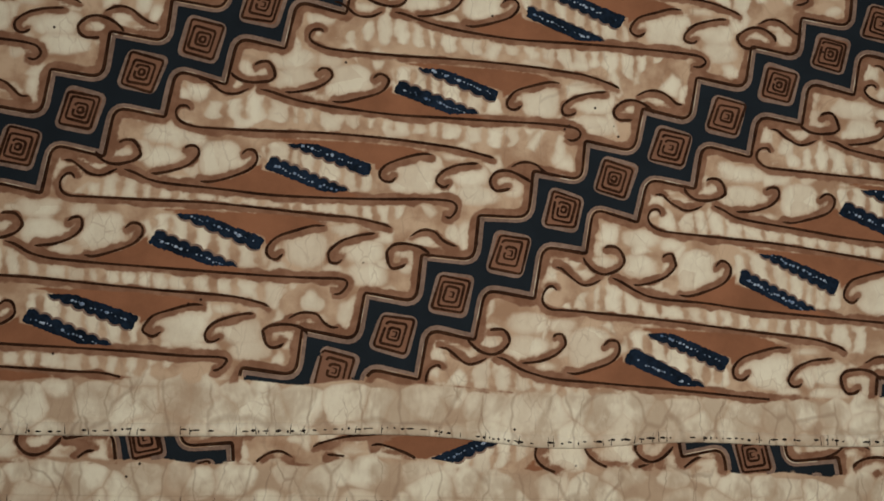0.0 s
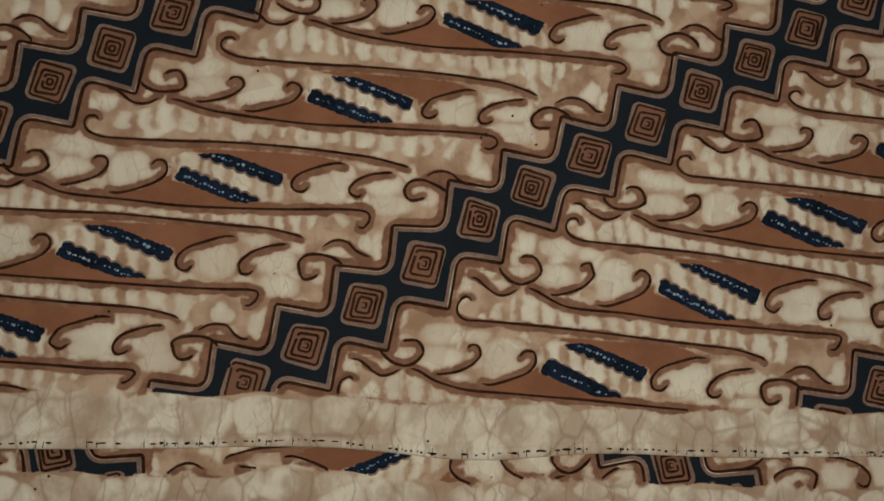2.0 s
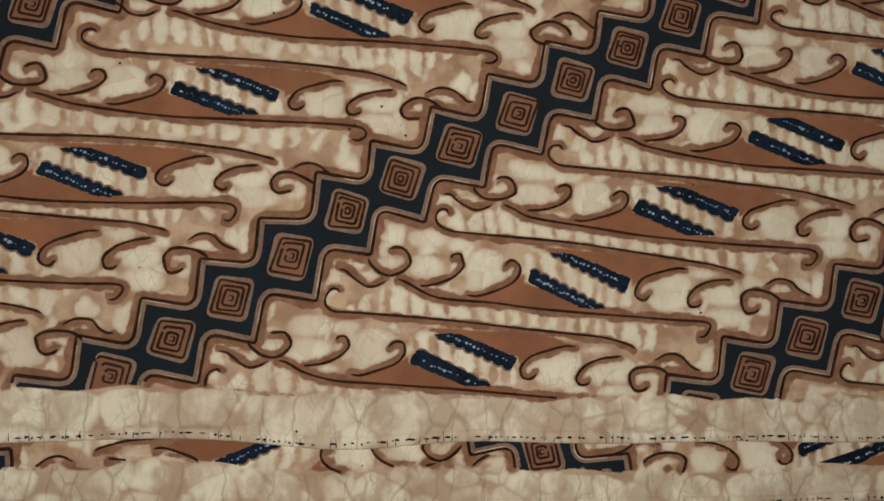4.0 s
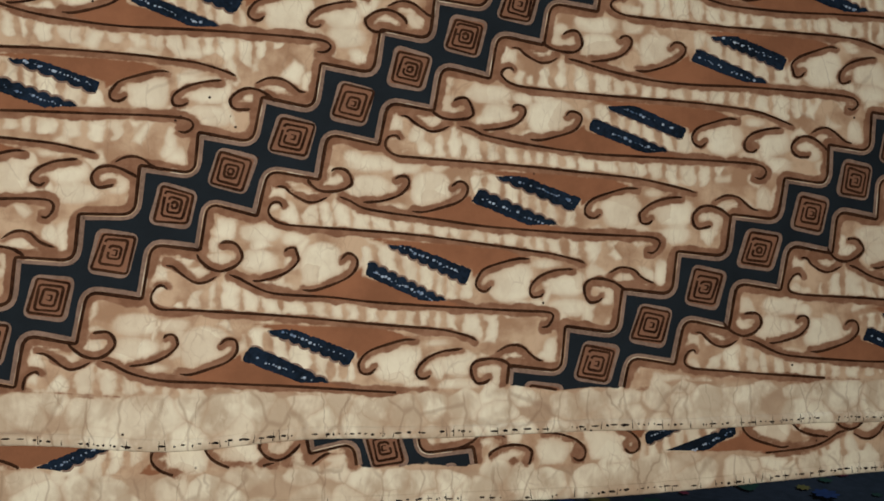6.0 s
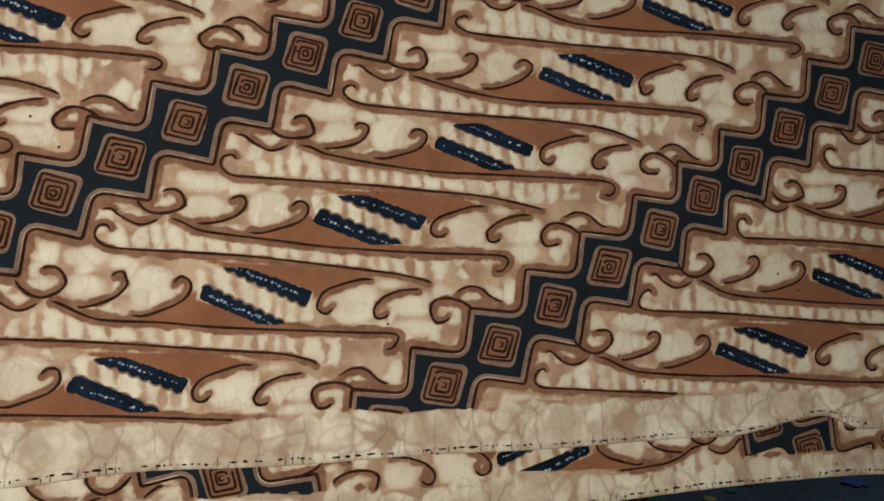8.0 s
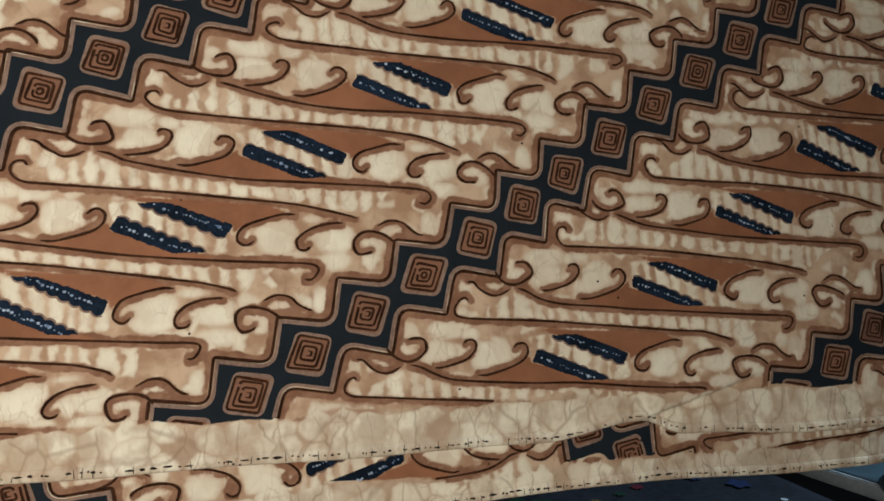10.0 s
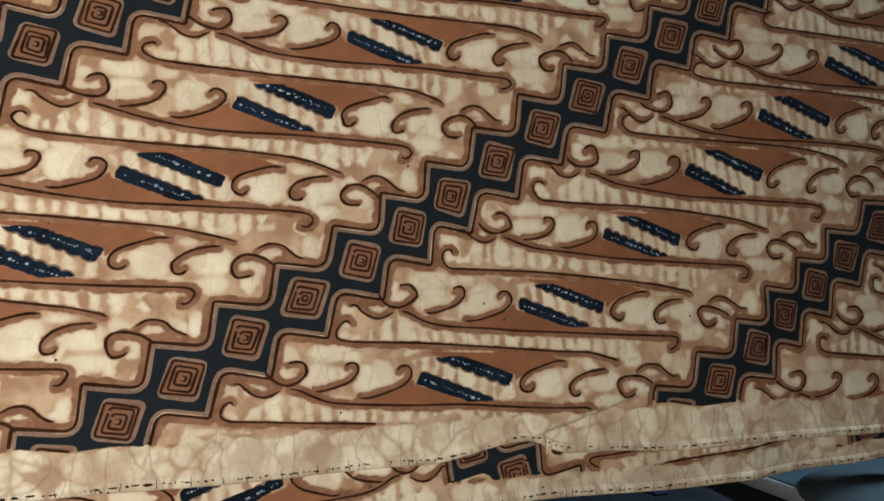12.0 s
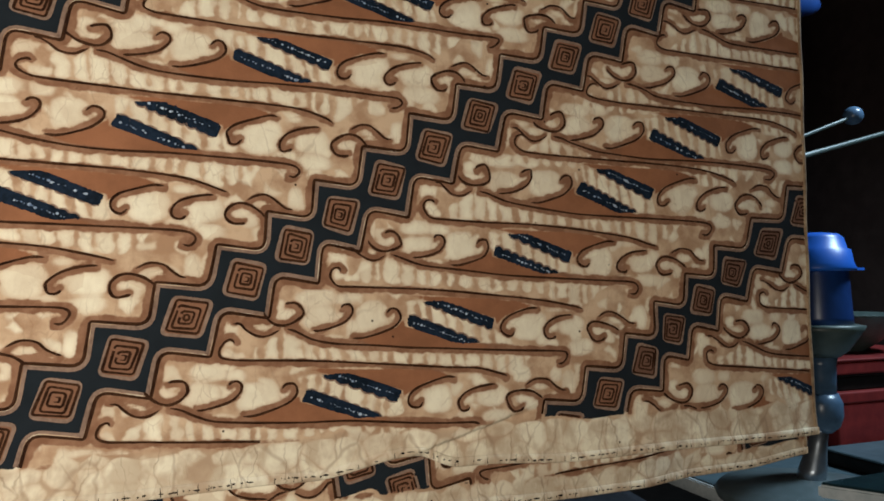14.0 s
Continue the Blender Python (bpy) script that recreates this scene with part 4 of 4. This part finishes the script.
def pile_z(x, y):
    return 0.022 + 0.004 * math.sin(11 * x + 3 * y) + 0.003 * math.sin(23 * y + 4 * x)


bm = bmesh.new()
nx, ny = 60, 40
top = [[bm.verts.new((0.74 * i / nx, 0.53 * j / ny, pile_z(0.74 * i / nx, 0.53 * j / ny) * (0.4 if i in (0, nx) or j in (0, ny) else 1))) for j in range(ny + 1)] for i in range(nx + 1)]
for i in range(nx):
    for j in range(ny):
        bm.faces.new((top[i][j], top[i + 1][j], top[i + 1][j + 1], top[i][j + 1]))
rim = [top[i][0] for i in range(nx + 1)] + [top[nx][j] for j in range(1, ny + 1)] + [top[i][ny] for i in range(nx - 1, -1, -1)] + [top[0][j] for j in range(ny - 1, 0, -1)]
low = [bm.verts.new((v.co.x, v.co.y, 0)) for v in rim]
for i in range(len(rim)):
    j = (i + 1) % len(rim)
    bm.faces.new((rim[j], rim[i], low[i], low[j]))
part("fabric", bm, PRINT_DARK, pile, smooth=True)
rng = random.Random(5)
tones = (PRINT_RED, PRINT_GREEN, PRINT_YELLOW, PRINT_BLUE, PRINT_RED, PRINT_GREEN, PRINT_BLUE, PALE_EDGE)
for i in range(120):
    cx, cy = rng.uniform(0.04, 0.70), rng.uniform(0.03, 0.5)
    size, petals, turn = rng.uniform(0.005, 0.016), rng.choice((3, 5, 6, 8)), rng.uniform(0, 6)
    mat = tones[i % len(tones)]
    if mat is PALE_EDGE:
        size *= 0.3
    bm = bmesh.new()
    ring = []
    for g in range(petals * 4):
        a = 2 * math.pi * g / (petals * 4)
        rad = size * (0.8 + 0.16 * math.cos(petals * a))
        x, y = min(max(cx + rad * math.cos(a + turn), 0.014), 0.726), min(max(cy + rad * math.sin(a + turn), 0.014), 0.516)
        ring.append(bm.verts.new((x, y, pile_z(x, y) + 0.0012 + 0.00002 * i)))
    mid = bm.verts.new((cx, cy, pile_z(cx, cy) + 0.0014 + 0.00002 * i))
    for g in range(len(ring)):
        bm.faces.new((ring[g], ring[(g + 1) % len(ring)], mid))
    part("printed_motif", bm, mat, pile)
